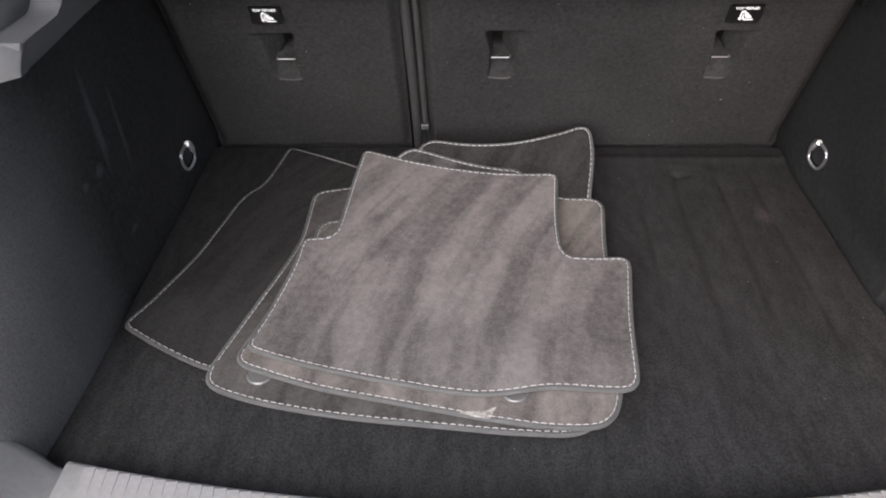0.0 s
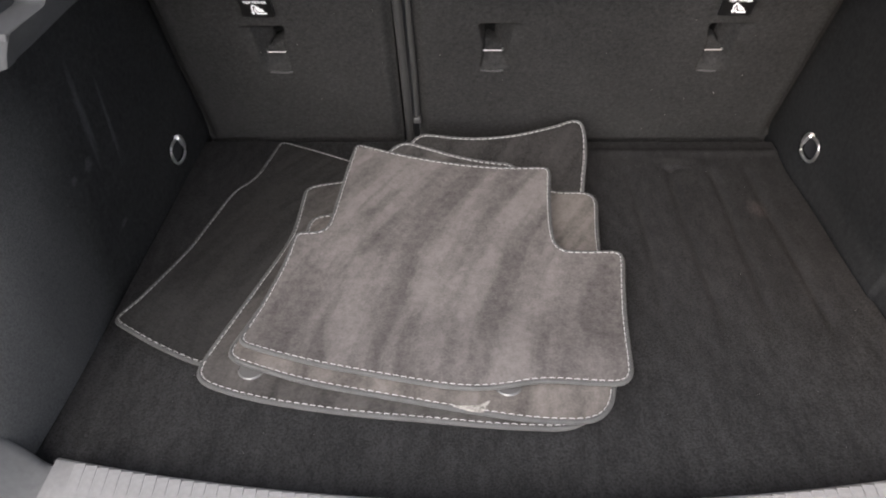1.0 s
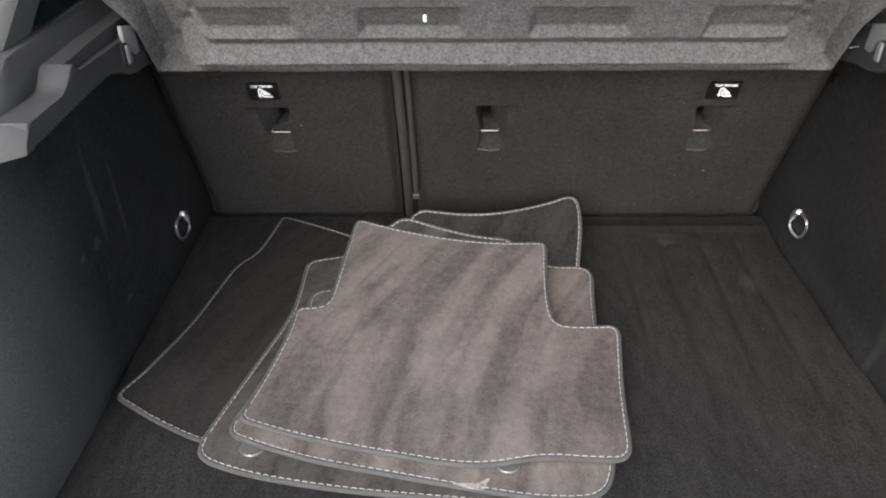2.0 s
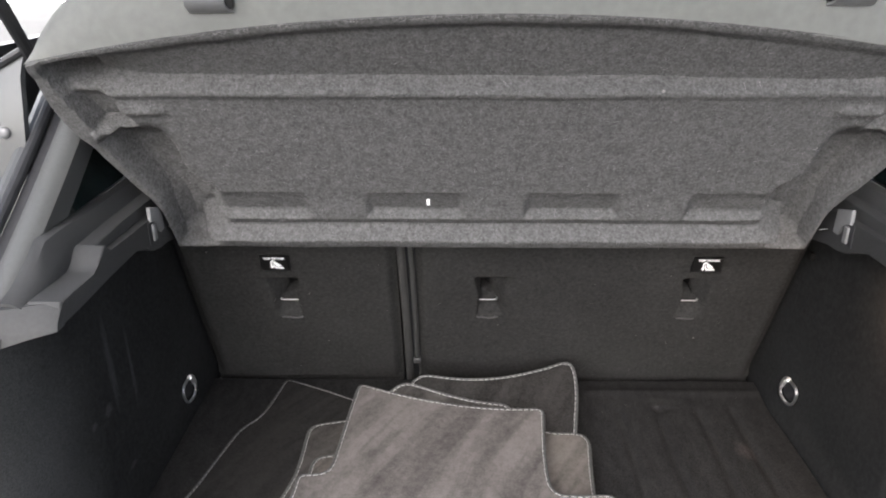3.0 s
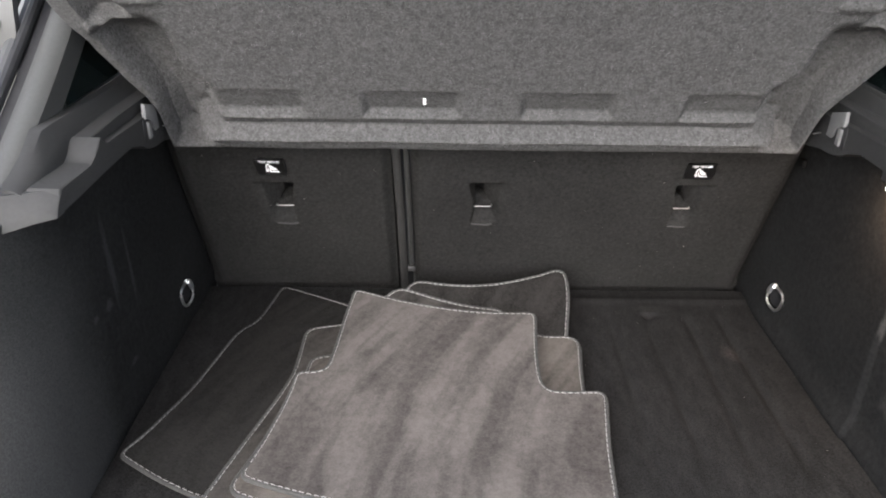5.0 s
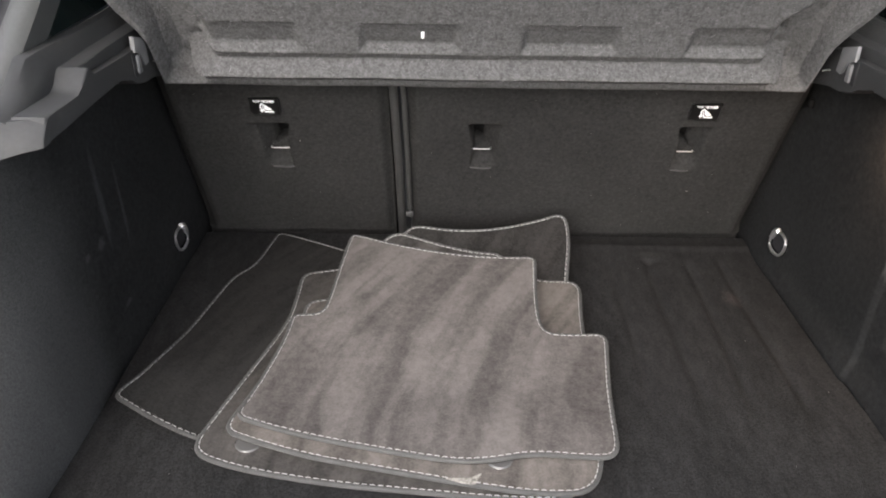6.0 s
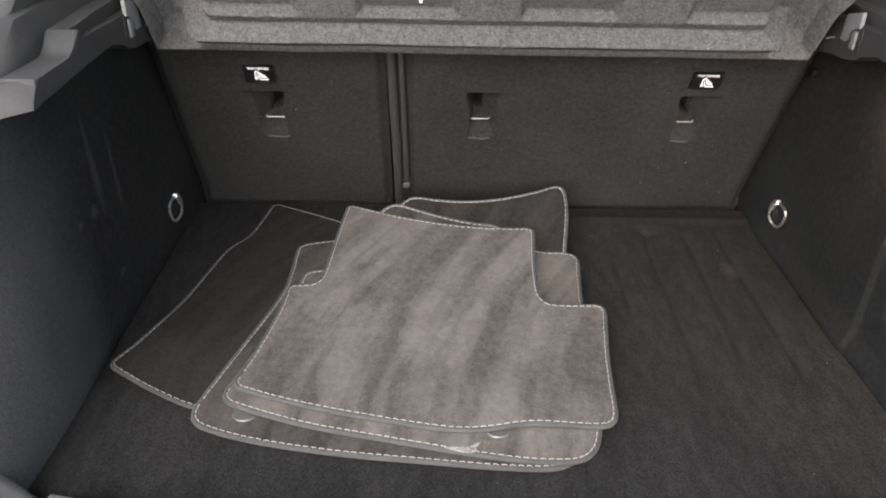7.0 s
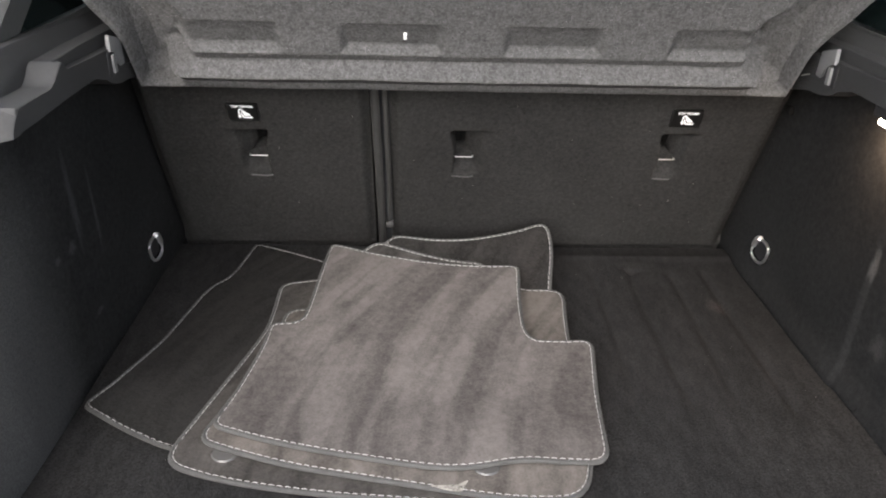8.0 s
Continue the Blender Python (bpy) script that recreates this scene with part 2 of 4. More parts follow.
def sheet(bm, rows, closed=False):
    """A skin over rows of points of equal length."""
    vs = [[bm.verts.new(p) for p in row] for row in rows]
    n = len(vs[0])
    for a, b in zip(vs, vs[1:]):
        for i in range(n if closed else n - 1):
            j = (i + 1) % n
            bm.faces.new((a[i], a[j], b[j], b[i]))
    return vs


def slab(bm, front, back):
    """A closed body between two skins of rows of points."""
    a, b = sheet(bm, front), sheet(bm, back)

    def rim(v):
        return v[0][:-1] + [r[-1] for r in v[:-1]] + v[-1][:0:-1] + [r[0] for r in v[:0:-1]]
    ra, rb = rim(a), rim(b)
    for i in range(len(ra)):
        j = (i + 1) % len(ra)
        bm.faces.new((ra[i], ra[j], rb[j], rb[i]))
    return bm


def tube(bm, path, radius, sides=8, closed=False, flat=1.0):
    """A tube along a path of points; flat squeezes it upright."""
    pts = [Vector(p) for p in path]
    n = len(pts)
    rows = []
    for i, p in enumerate(pts):
        if closed:
            d = pts[(i + 1) % n] - pts[i - 1]
        else:
            d = pts[min(i + 1, n - 1)] - pts[max(i - 1, 0)]
        d.normalize()
        ref = Vector((0, 0, 1)) if abs(d.z) < 0.9 else Vector((0, 1, 0))
        a = d.cross(ref).normalized()
        b = a.cross(d)
        rows.append([p + radius * (math.cos(k) * a + flat * math.sin(k) * b)
                     for k in (2 * math.pi * j / sides for j in range(sides))])
    if closed:
        rows.append(rows[0])
        vs = [[bm.verts.new(q) for q in r] for r in rows[:-1]]
        vs.append(vs[0])
        for a, b in zip(vs, vs[1:]):
            for i in range(sides):
                j = (i + 1) % sides
                bm.faces.new((a[i], a[j], b[j], b[i]))
    else:
        vs = sheet(bm, rows, closed=True)
        bm.faces.new(vs[0][::-1])
        bm.faces.new(vs[-1])
    return bm


def extrude_profile(bm, profile, axis, lo, hi, bevel=0.0):
    """A prism of a closed outline. axis x: outline in (y, z); axis y: outline in (x, z); axis z: outline in (x, y)."""
    def at(p, v):
        return {"x": (v, p[0], p[1]), "y": (p[0], v, p[1]), "z": (p[0], p[1], v)}[axis]
    a, b = [bm.verts.new(at(p, lo)) for p in profile], [bm.verts.new(at(p, hi)) for p in profile]
    caps = [bm.faces.new(a), bm.faces.new(b[::-1])]
    n = len(profile)
    for i in range(n):
        bm.faces.new((a[i], a[(i + 1) % n], b[(i + 1) % n], b[i]))
    if bevel:
        edges = list({e for f in caps for e in f.edges})
        bmesh.ops.bevel(bm, geom=edges, offset=bevel, segments=3, affect="EDGES", profile=0.5)
    return bm


def rounded(corners, step=0.008):
    """A closed outline in the plane from corners (x, y, radius), at even steps."""
    pts = []
    n = len(corners)
    for i, (x, y, r) in enumerate(corners):
        p, a, b = Vector((x, y)), Vector(corners[i - 1][:2]), Vector(corners[(i + 1) % n][:2])
        da, db = a - p, b - p
        ra, rb = min(r, da.length * 0.49), min(r, db.length * 0.49)
        s, e = p + da.normalized() * ra, p + db.normalized() * rb
        for k in range(9):
            u = k / 8
            pts.append(s * (1 - u) ** 2 + p * 2 * u * (1 - u) + e * u * u)
    out, carry = [], 0.0
    for a, b in zip(pts, pts[1:] + pts[:1]):
        d = (b - a).length
        while carry < d:
            out.append(a.lerp(b, carry / d) if d else a.copy())
            carry += step
        carry -= d
    return out


def inset(outline, d):
    """The outline moved inwards by d (it runs counter-clockwise)."""
    n = len(outline)
    area = sum(a.x * b.y - b.x * a.y for a, b in zip(outline, outline[1:] + outline[:1]))
    s = 1 if area > 0 else -1
    out = []
    for i in range(n):
        t = (outline[(i + 2) % n] - outline[i - 2]).normalized()
        out.append(outline[i] + Vector((-t.y, t.x)) * d * s)
    return out


def filled(bm, outline, height, thick, grid=0.022):
    """A thin cushion with that outline that follows height(x, y)."""
    from mathutils.geometry import delaunay_2d_cdt
    n = len(outline)
    pts = list(outline)
    xs, ys = [p.x for p in outline], [p.y for p in outline]
    x = min(xs)
    while x < max(xs):
        y = min(ys)
        while y < max(ys):
            pts.append(Vector((x + grid * 0.3 * math.sin(91 * y), y + grid * 0.3 * math.sin(83 * x))))
            y += grid
        x += grid
    vs, _, fs, *_ = delaunay_2d_cdt(pts, [(i, (i + 1) % n) for i in range(n)], [], 1, 1e-6)
    top = [bm.verts.new((v.x, v.y, height(v.x, v.y) + thick)) for v in vs]
    low = [bm.verts.new((v.x, v.y, height(v.x, v.y))) for v in vs]
    count = {}
    for f in fs:
        bm.faces.new([top[i] for i in f])
        bm.faces.new([low[i] for i in reversed(f)])
        for a, b in zip(f, list(f[1:]) + [f[0]]):
            count[frozenset((a, b))] = (a, b) if frozenset((a, b)) not in count else None
    for pair in count.values():
        if pair:
            a, b = pair
            bm.faces.new((top[b], top[a], low[a], low[b]))
    return bm


# ---- ground and body ----
bm = bmesh.new()
box(bm, (-400, -400, -0.85), (400, 400, -0.65))
tagged(part("ground", bm, GROUND), "grey paved ground under the car", "ground", kind="structure")

bm = bmesh.new()
box(bm, (-40, 24, -1), (40, 24.5, 22))
tagged(part("backdrop", bm, BRIGHT), "plain bright white distance beyond the car", "backdrop", kind="structure")

body = thing("car_body", (CX, 1.6, -0.45), "grey painted car body round the open boot", "car body", kind="structure")
for s in (-1, 1):
    bm = bmesh.new()
    rows = []
    for y, top in ((0.52, 0.10), (0.64, 0.42), (0.80, 0.50), (1.15, 0.64), (2.9, 0.66)):
        rows.append([(CX + s * o, y, z) for o, z in ((0.86, -0.45), (0.90, -0.1), (0.89, 0.25), (0.84, min(top, 0.45)), (0.80, top))])
    back = [[(x - s * 0.02, y, z) for x, y, z in r] for r in rows]
    slab(bm, rows, back)
    part("side_panel", bm, PAINT, body)
bm = bmesh.new()
rows = [[(CX + o, y, 0.98 - 0.10 * (o / 0.7) ** 2 - 0.06 * smooth(1.6, 1.2, y)) for o in (-0.7, -0.5, -0.25, 0, 0.25, 0.5, 0.7)]
        for y in (1.15, 1.3, 1.5, 2.0, 2.9)]
slab(bm, [[(x, y, z + 0.04) for x, y, z in r] for r in rows], rows)
part("roof", bm, PAINT, body)
bm = bmesh.new()
slab(bm, [[(x, y, z - 0.002) for x, y, z in r] for r in rows], [[(x, y, z - 0.012) for x, y, z in r] for r in rows])
part("headliner", bm, HEADLINER, body, "pale cloth headliner")
def gate_z(x, y):
    return float(np.interp(-y, (-1.12, -0.8, -0.4, -0.1, 0.05, 0.12), (1.0, 1.16, 1.31, 1.40, 1.40, 1.36))) - 0.12 * ((x - CX) / 0.62) ** 2


def gate_piece(name, mat, xs, ys, thick, parent, label=""):
    bm = bmesh.new()
    rows = [[(CX + o, y, gate_z(CX + o, y)) for o in xs] for y in ys]
    slab(bm, [[(x, y, z + thick) for x, y, z in r] for r in rows], rows)
    return part(name, bm, mat, parent, label)


# the tailgate: a frame round its window, and the panel below it
gate = gate_piece("tailgate", PAINT, (-0.62, -0.45, -0.2, 0, 0.2, 0.45, 0.62), (0.42, 0.25, 0.1, -0.05, -0.12), 0.05, body, "raised grey tailgate")
gate_piece("tailgate_header", PAINT, (-0.62, -0.45, -0.2, 0, 0.2, 0.45, 0.62), (1.12, 1.0), 0.05, gate)
for xs in ((-0.62, -0.52), (0.52, 0.62)):
    gate_piece("tailgate_side", PAINT, xs, (1.0, 0.8, 0.6, 0.42), 0.05, gate)
pane = gate_piece("rear_window", WINDOW, (-0.52, -0.3, 0, 0.3, 0.52), (1.0, 0.8, 0.6, 0.42), 0.005, gate, "clear rear window glass")
pane.visible_shadow = False
bm = bmesh.new()
box(bm, (CX - 0.88, 2.88, -0.4), (CX + 0.88, 2.92, 0.9))
part("cabin_bulkhead", bm, TRIM, body)
bm = bmesh.new()
box(bm, (CX - 0.88, 0.45, -0.45), (CX + 0.88, 2.9, -0.03))
part("underbody", bm, RUBBER, body)

# ---- boot floor ----
LIP = 0.030


def lip_y(x):
    return 0.508 + 0.050 * ((x - 0.05) / 0.49) ** 2


def floor_z(x, y):
    z = 0.0012 * noise.noise((x * 5, y * 3, 0.2)) - 0.0010
    z -= 0.011 * math.exp(-((x - 0.365) / 0.012) ** 2 - ((y - 1.203) / 0.007) ** 2)
    for groove in (0.278, 0.352, 0.421, 0.490):
        z -= 0.0045 * math.exp(-((x - groove - 0.03 * (y - 1.0) - 0.004 * math.sin(9 * y + 40 * groove)) / 0.0085) ** 2) * smooth(0.74, 0.84, y) * smooth(1.215, 1.18, y)
    z += 0.0035 * math.exp(-((y - 1.258) / 0.012) ** 2) * smooth(0.18, 0.26, x)
    z += 0.002 * math.exp(-((x - 0.367) / 0.035) ** 2 - ((y - 1.235) / 0.012) ** 2)
    return z


bm = bmesh.new()
xs = [CX - 0.004 + (HALF + 0.020) * math.sin(o) for o in np.linspace(-math.pi / 2, math.pi / 2, 300)]
rows = [[(x, lip_y(x) + 0.004 + (SEAT_Y - 0.010 - lip_y(x)) * v, floor_z(x, lip_y(x) + (SEAT_Y - lip_y(x)) * v)) for x in xs]
        for v in np.linspace(0, 1, 170)]
slab(bm, rows, [[(x, y, -0.03) for x, y, z in r] for r in rows])
tagged(part("boot_floor", bm, FLOOR_CARPET), "black carpeted boot floor with brushed streaks", "floor", kind="structure")

# ---- side walls with their flare towards the opening ----
for s in (-1, 1):
    side = "left" if s < 0 else "right"
    wall = thing("wall_" + side, (CX + s * HALF, 0.95, 0), "black carpeted side wall of the boot", "wall", kind="structure")

    def wall_o(y, z, s=s):
        o = HALF + (0.006 if s < 0 else 0.0) + 0.0015 * noise.noise((y * 6, z * 6, 3 + s))
        if s > 0:
            o += 0.004 * smooth(0.861, 0.847, y) * smooth(0.33, 0.20, z + 0.25 * (0.85 - y))
            o -= 0.009 * smooth(0.050, 0.0, z) * smooth(1.29, 1.18, y)
        return o + 0.004 * smooth(0.12, 0.40, z) + 0.003 * smooth(0.002, -0.004, z)
    bm = bmesh.new()
    ys = list(np.linspace(0.79, 0.83, 5)) + list(np.linspace(0.842, 0.866, 10)) + list(np.linspace(0.88, 1.35, 24))
    rows = [[(CX + s * wall_o(y, z), y, z) for z in [-0.02, -0.01, -0.004, 0.0, 0.004, 0.008] + list(np.linspace(0.015, 0.43, 28))] for y in ys]
    slab(bm, rows, [[(x + s * 0.03, y, z) for x, y, z in r] for r in rows])
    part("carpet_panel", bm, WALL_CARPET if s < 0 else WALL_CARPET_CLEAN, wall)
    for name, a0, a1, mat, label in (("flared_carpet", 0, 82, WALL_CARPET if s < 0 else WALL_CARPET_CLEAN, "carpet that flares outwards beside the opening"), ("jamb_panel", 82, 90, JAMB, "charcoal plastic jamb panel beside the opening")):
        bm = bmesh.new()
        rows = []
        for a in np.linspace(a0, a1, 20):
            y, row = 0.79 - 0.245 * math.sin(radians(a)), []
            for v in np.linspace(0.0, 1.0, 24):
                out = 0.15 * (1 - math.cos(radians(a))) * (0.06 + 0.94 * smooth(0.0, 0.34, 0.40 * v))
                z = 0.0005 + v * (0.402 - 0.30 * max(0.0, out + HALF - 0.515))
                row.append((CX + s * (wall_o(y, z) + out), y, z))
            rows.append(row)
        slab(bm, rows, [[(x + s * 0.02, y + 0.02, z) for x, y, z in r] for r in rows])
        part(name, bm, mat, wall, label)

# ---- sill ----
sill = thing("sill_trim", (CX, 0.47, 0.0), "grey ribbed plastic sill trim along the boot opening", "sill trim", kind="structure")
bm = bmesh.new()
rows = []
for x in np.linspace(CX - 0.488, CX + 0.488, 60):
    y0 = lip_y(x)
    rows.append([(x, y0 + 0.002, -0.02), (x, y0 + 0.002, LIP - 0.006), (x, y0 - 0.001, LIP - 0.002), (x, y0 - 0.006, LIP),
                 (x, y0 - 0.10, LIP + 0.001), (x, y0 - 0.112, LIP - 0.004), (x, y0 - 0.118, LIP - 0.014), (x, y0 - 0.122, -0.10)])
slab(bm, rows, [[(x, y - 0.004 if i > 3 else y - 0.02, z - 0.02 if 2 < i < 6 else z) for i, (x, y, z) in enumerate(r)] for r in rows])
part("sill_plate", bm, SILL, sill)
for s in (-1, 1):
    bm = bmesh.new()
    rows = []
    for o in np.linspace(0.483, 0.640, 18):
        up = LIP - 0.004 + 0.105 * smooth(0.480, 0.620, o) ** 1.2
        back = 0.556 + 0.010 * smooth(0.49, 0.53, o)
        rows.append([(CX + s * o, y, z) for y, z in ((0.40, -0.10), (0.405, up - 0.010), (0.412, up - 0.002), (0.425, up), (0.49, up + 0.001), (back - 0.016, up), (back - 0.006, up - 0.003),
                                                     (back - 0.001, up - 0.010), (back, -0.02))])
    slab(bm, rows, [[(x, 0.47 + 0.85 * (y - 0.47), z - 0.006) for x, y, z in r] for r in rows])
    part("sill_end", bm, SILL_END, sill, "smooth grey end of the sill rising into the jamb")
# ribs across the sill plate
rib = bpy.data.meshes.new("rib")
bm = bmesh.new()
box(bm, (-0.0061, -0.088, -0.002), (0.0061, 0.0062, 0.00035), 0.00035)
bm.to_mesh(rib)
bm.free()
rib.materials.append(SILL)
for k in range(-34, 35):
    x = CX + 0.0135 * k
    ob = new("rib", rib)
    ob.parent = sill
    ob.location = Vector((x, lip_y(x) - 0.010, LIP)) - base_of(sill)
    ob.rotation_euler = (0, 0, -math.atan(0.1 * (x - 0.05) / 0.24) * 0.5)

# ---- rear seat backrests ----
ANCHORS = (CX - 0.349, CX - 0.002, CX + 0.348)


WIRE_Z = (0.2105, 0.2130, 0.2130)


def recess(x, z):
    """How far the carpet is pressed in round the tether anchors: steep on one side, running out softly on the other."""
    d = 0.0
    for a, side, wire in zip(ANCHORS, (1, -1, -1), WIRE_Z):
        u, over = x - a, z - wire
        half = 0.0160 + 0.008 * smooth(0.010, 0.052, over) + 0.004 * smooth(-0.008, -0.034, over)
        v = u * side
        across = smooth(half, half - 0.004, v) * (0.55 * smooth(-half - 0.014, -half + 0.006, v) + 0.45 * smooth(-half * 0.8, half * 0.4, v))
        if over > -0.004:
            deep = 0.042 * smooth(0.056, 0.048, over)
            deep += 0.030 * smooth(0.0115, 0.0090, math.hypot(u - 0.002 * side, 1.1 * (over + 0.002)))
        else:
            deep = 0.034 * min(1.0, max(0.0, (over + 0.0395) / 0.034)) ** 1.2
        d = max(d, deep * across)
        crease = smooth(-0.052, -0.030, v) * smooth(0.020, 0.0, v)
        d = max(d, 0.005 * crease * smooth(0.057, 0.050, over) * smooth(0.012, 0.045, over))
    return d


def lines(lo, hi, dense, coarse, fine):
    """Grid lines between lo and hi, close together inside the dense stretches."""
    out, v = [], lo
    while v < hi - 1e-6:
        out.append(v)
        v += fine if any(a <= v <= b for a, b in dense) else coarse
    return out + [hi]


seat = thing("rear_seat", (CX, SEAT_Y, 0.0), "upright split rear seat back covered in black carpet", "car seat")
for name, x0, x1, label in (("narrow_backrest", CX - HALF - 0.002, -0.113, "narrow black carpeted backrest"),
                            ("wide_backrest", -0.083, CX + HALF - 0.004, "wide black carpeted backrest")):
    bm = bmesh.new()
    gx = lines(x0, x1, [(a - 0.06, a + 0.06) for a in ANCHORS] + [(x0 - 0.01, x0 + 0.05), (x1 - 0.06, x1)], 0.025, 0.0025)
    gz = lines(-0.02, 0.56, [(-0.03, 0.02), (0.160, 0.275)], 0.025, 0.0025)
    rows = []
    for z in gz:
        row = []
        for x in gx:
            edge = min(x - x0, x1 - x)
            e = 0.012 * (1 - smooth(0.0, 0.018, edge)) * smooth(-0.01, 0.02, z)
            outer = x - x0 if x1 < 0 else x1 - x
            e += 0.008 * (1 - smooth(0.0, 0.030, outer)) * smooth(-0.01, 0.03, z)
            d = recess(x, z) + e + 0.010 * smooth(0.004, -0.003, z) - 0.003 * noise.noise((x * 4, z * 4, 1.7))
            row.append((x, seat_y(z) + d * 0.91, z + d * 0.41))
        rows.append(row)
    slab(bm, rows, [[(x, seat_y(z) + 0.10, z) for x in gx] for z in gz])
    part(name, bm, SEAT_CLOTH, seat, label)
for x, lean, z0, r in ((-0.1010, -0.010, -0.01, 0.0074), (-0.0845, -0.012, 0.060, 0.0046)):
    bm = bmesh.new()
    tube(bm, [(x + lean * z + 0.0008 * math.sin(9 * z), seat_y(z) + 0.005, z) for z in np.linspace(z0, 0.55, 26)], r, 10)
    part("piping", bm, PIPING, seat, "black seam piping beside the split")
bm = bmesh.new()
box(bm, (-0.0925, seat_y(0.056) - 0.006, 0.050), (-0.0785, seat_y(0.056) + 0.01, 0.062), 0.002)
part("piping_end", bm, PIPING, seat)
for a, z in zip(ANCHORS, WIRE_Z):
    bm = bmesh.new()
    y = seat_y(z) + 0.008
    tube(bm, [(a - 0.0166, y + 0.04, z), (a - 0.0166, y + 0.004, z), (a - 0.014, y, z), (a + 0.014, y, z), (a + 0.0166, y + 0.004, z),
              (a + 0.0166, y + 0.04, z)], 0.0011, 8)
    part("tether_anchor", bm, STEEL, seat, "bare steel child-seat tether wire")
    bm = bmesh.new()
    side = 1 if a < -0.2 else -1
    half = lambda over: 0.0160 + 0.008 * smooth(0.010, 0.052, over) - 0.0035
    rows = []
    for over in np.linspace(0.001, 0.046, 12):
        row = []
        for v in np.linspace(-0.25, 1.0, 9):
            x = a + side * v * half(over)
            d = recess(x, z + over) - 0.0015 + 0.003 * smooth(-0.05, -0.25, v)
            row.append((x, seat_y(z + over) + d * 0.91, z + over + d * 0.41))
        rows.append(row)
    slab(bm, rows, [[(x, y + 0.0008, q) for x, y, q in r] for r in rows])
    part("anchor_cup", bm, CUP, seat, "black plastic cup behind the tether wire")
    bm = bmesh.new()
    low = z - 0.0400
    tube(bm, [(a - 0.0185 + 0.037 * u, seat_y(low) - 0.0008 + 0.0028 * abs(2 * u - 1) ** 3, low + 0.0006 * math.sin(7 * u)) for u in np.linspace(0, 1, 9)], 0.0016, 8)
    part("recess_lip", bm, LIP_CLOTH, seat)

# black block added for the dark slot between backrest and right wall
bm = bmesh.new()
box(bm, (0.5590, seat_y(0.319) - 0.004, 0.3125), (0.5665, seat_y(0.319) + 0.012, 0.3265), 0.0025)
part("slot_block", bm, CUP, seat, "matt black block in place of a dark slot at the edge of the backrest")

NORMAL = Vector((0, -1, -LEAN_BACK)).normalized()
UP = Vector((0, -LEAN_BACK, 1)).normalized()


def on_seat(x, v, lift):
    """A point on the backrest: x across, v metres up its slope."""
    return Vector((x, SEAT_Y, 0)) + UP * v + NORMAL * lift


def plate(bm, outline, x, v, lo, hi):
    a = [bm.verts.new(on_seat(x + p, v + q, lo)) for p, q in outline]
    b = [bm.verts.new(on_seat(x + p, v + q, hi)) for p, q in outline]
    bm.faces.new(a)
    bm.faces.new(b)
    for i in range(len(a)):
        j = (i + 1) % len(a)
        bm.faces.new((a[i], a[j], b[j], b[i]))


for x in (-0.3115, 0.3970):
    v = 0.3345
    bm = bmesh.new()
    plate(bm, [(-0.0235, -0.0165), (0.0235, -0.0165), (0.0235, 0.0165), (-0.0235, 0.0165)], x, v, 0.002, 0.0055)
    decal = part("decal", bm, DECAL, seat, "black decal with white child-seat tether symbol")
    bm = bmesh.new()
    strap = [(-0.0088, -0.0070), (-0.0070, -0.0070), (-0.0074, 0.0020), (-0.0058, 0.0066), (-0.0030, 0.0078), (-0.0006, 0.0060), (-0.0020, 0.0042),
             (-0.0036, 0.0052), (-0.0050, 0.0034), (-0.0056, -0.0010), (-0.0048, -0.0070), (-0.0028, -0.0072), (-0.0056, -0.0120)]
    child_seat = [(-0.0018, 0.0036), (-0.0006, 0.0050), (0.0012, 0.0040), (0.0024, 0.0022), (0.0040, 0.0026), (0.0054, -0.0008), (0.0088, -0.0020), (0.0112, -0.0066),
                  (0.0028, -0.0066), (-0.0002, -0.0030)]
    base = [(-0.0034, 0.0016), (-0.0024, 0.0012), (-0.0018, -0.0040), (0.0012, -0.0088), (0.0136, -0.0090), (0.0136, -0.0114), (-0.0004, -0.0112), (-0.0036, -0.0050)]
    for shape in (strap, child_seat, base):
        plate(bm, shape, x, v, 0.0052, 0.0062)
    part("symbol", bm, WHITE, decal)
    txt = bpy.data.curves.new("lettering", "FONT")
    txt.body, txt.size, txt.align_x, txt.align_y = "TOP TETHER", 0.0060, "CENTER", "CENTER"
    txt.extrude, txt.offset = 0.0003, 0.00012
    ob = new("lettering", txt)
    turn = Matrix((Vector((1, 0, 0)), UP, NORMAL)).transposed().to_4x4()
    ob.parent = decal
    ob.matrix_basis = Matrix.Translation(on_seat(x, v + 0.0115, 0.0058) - base_of(seat)) @ turn
    txt.materials.append(WHITE)

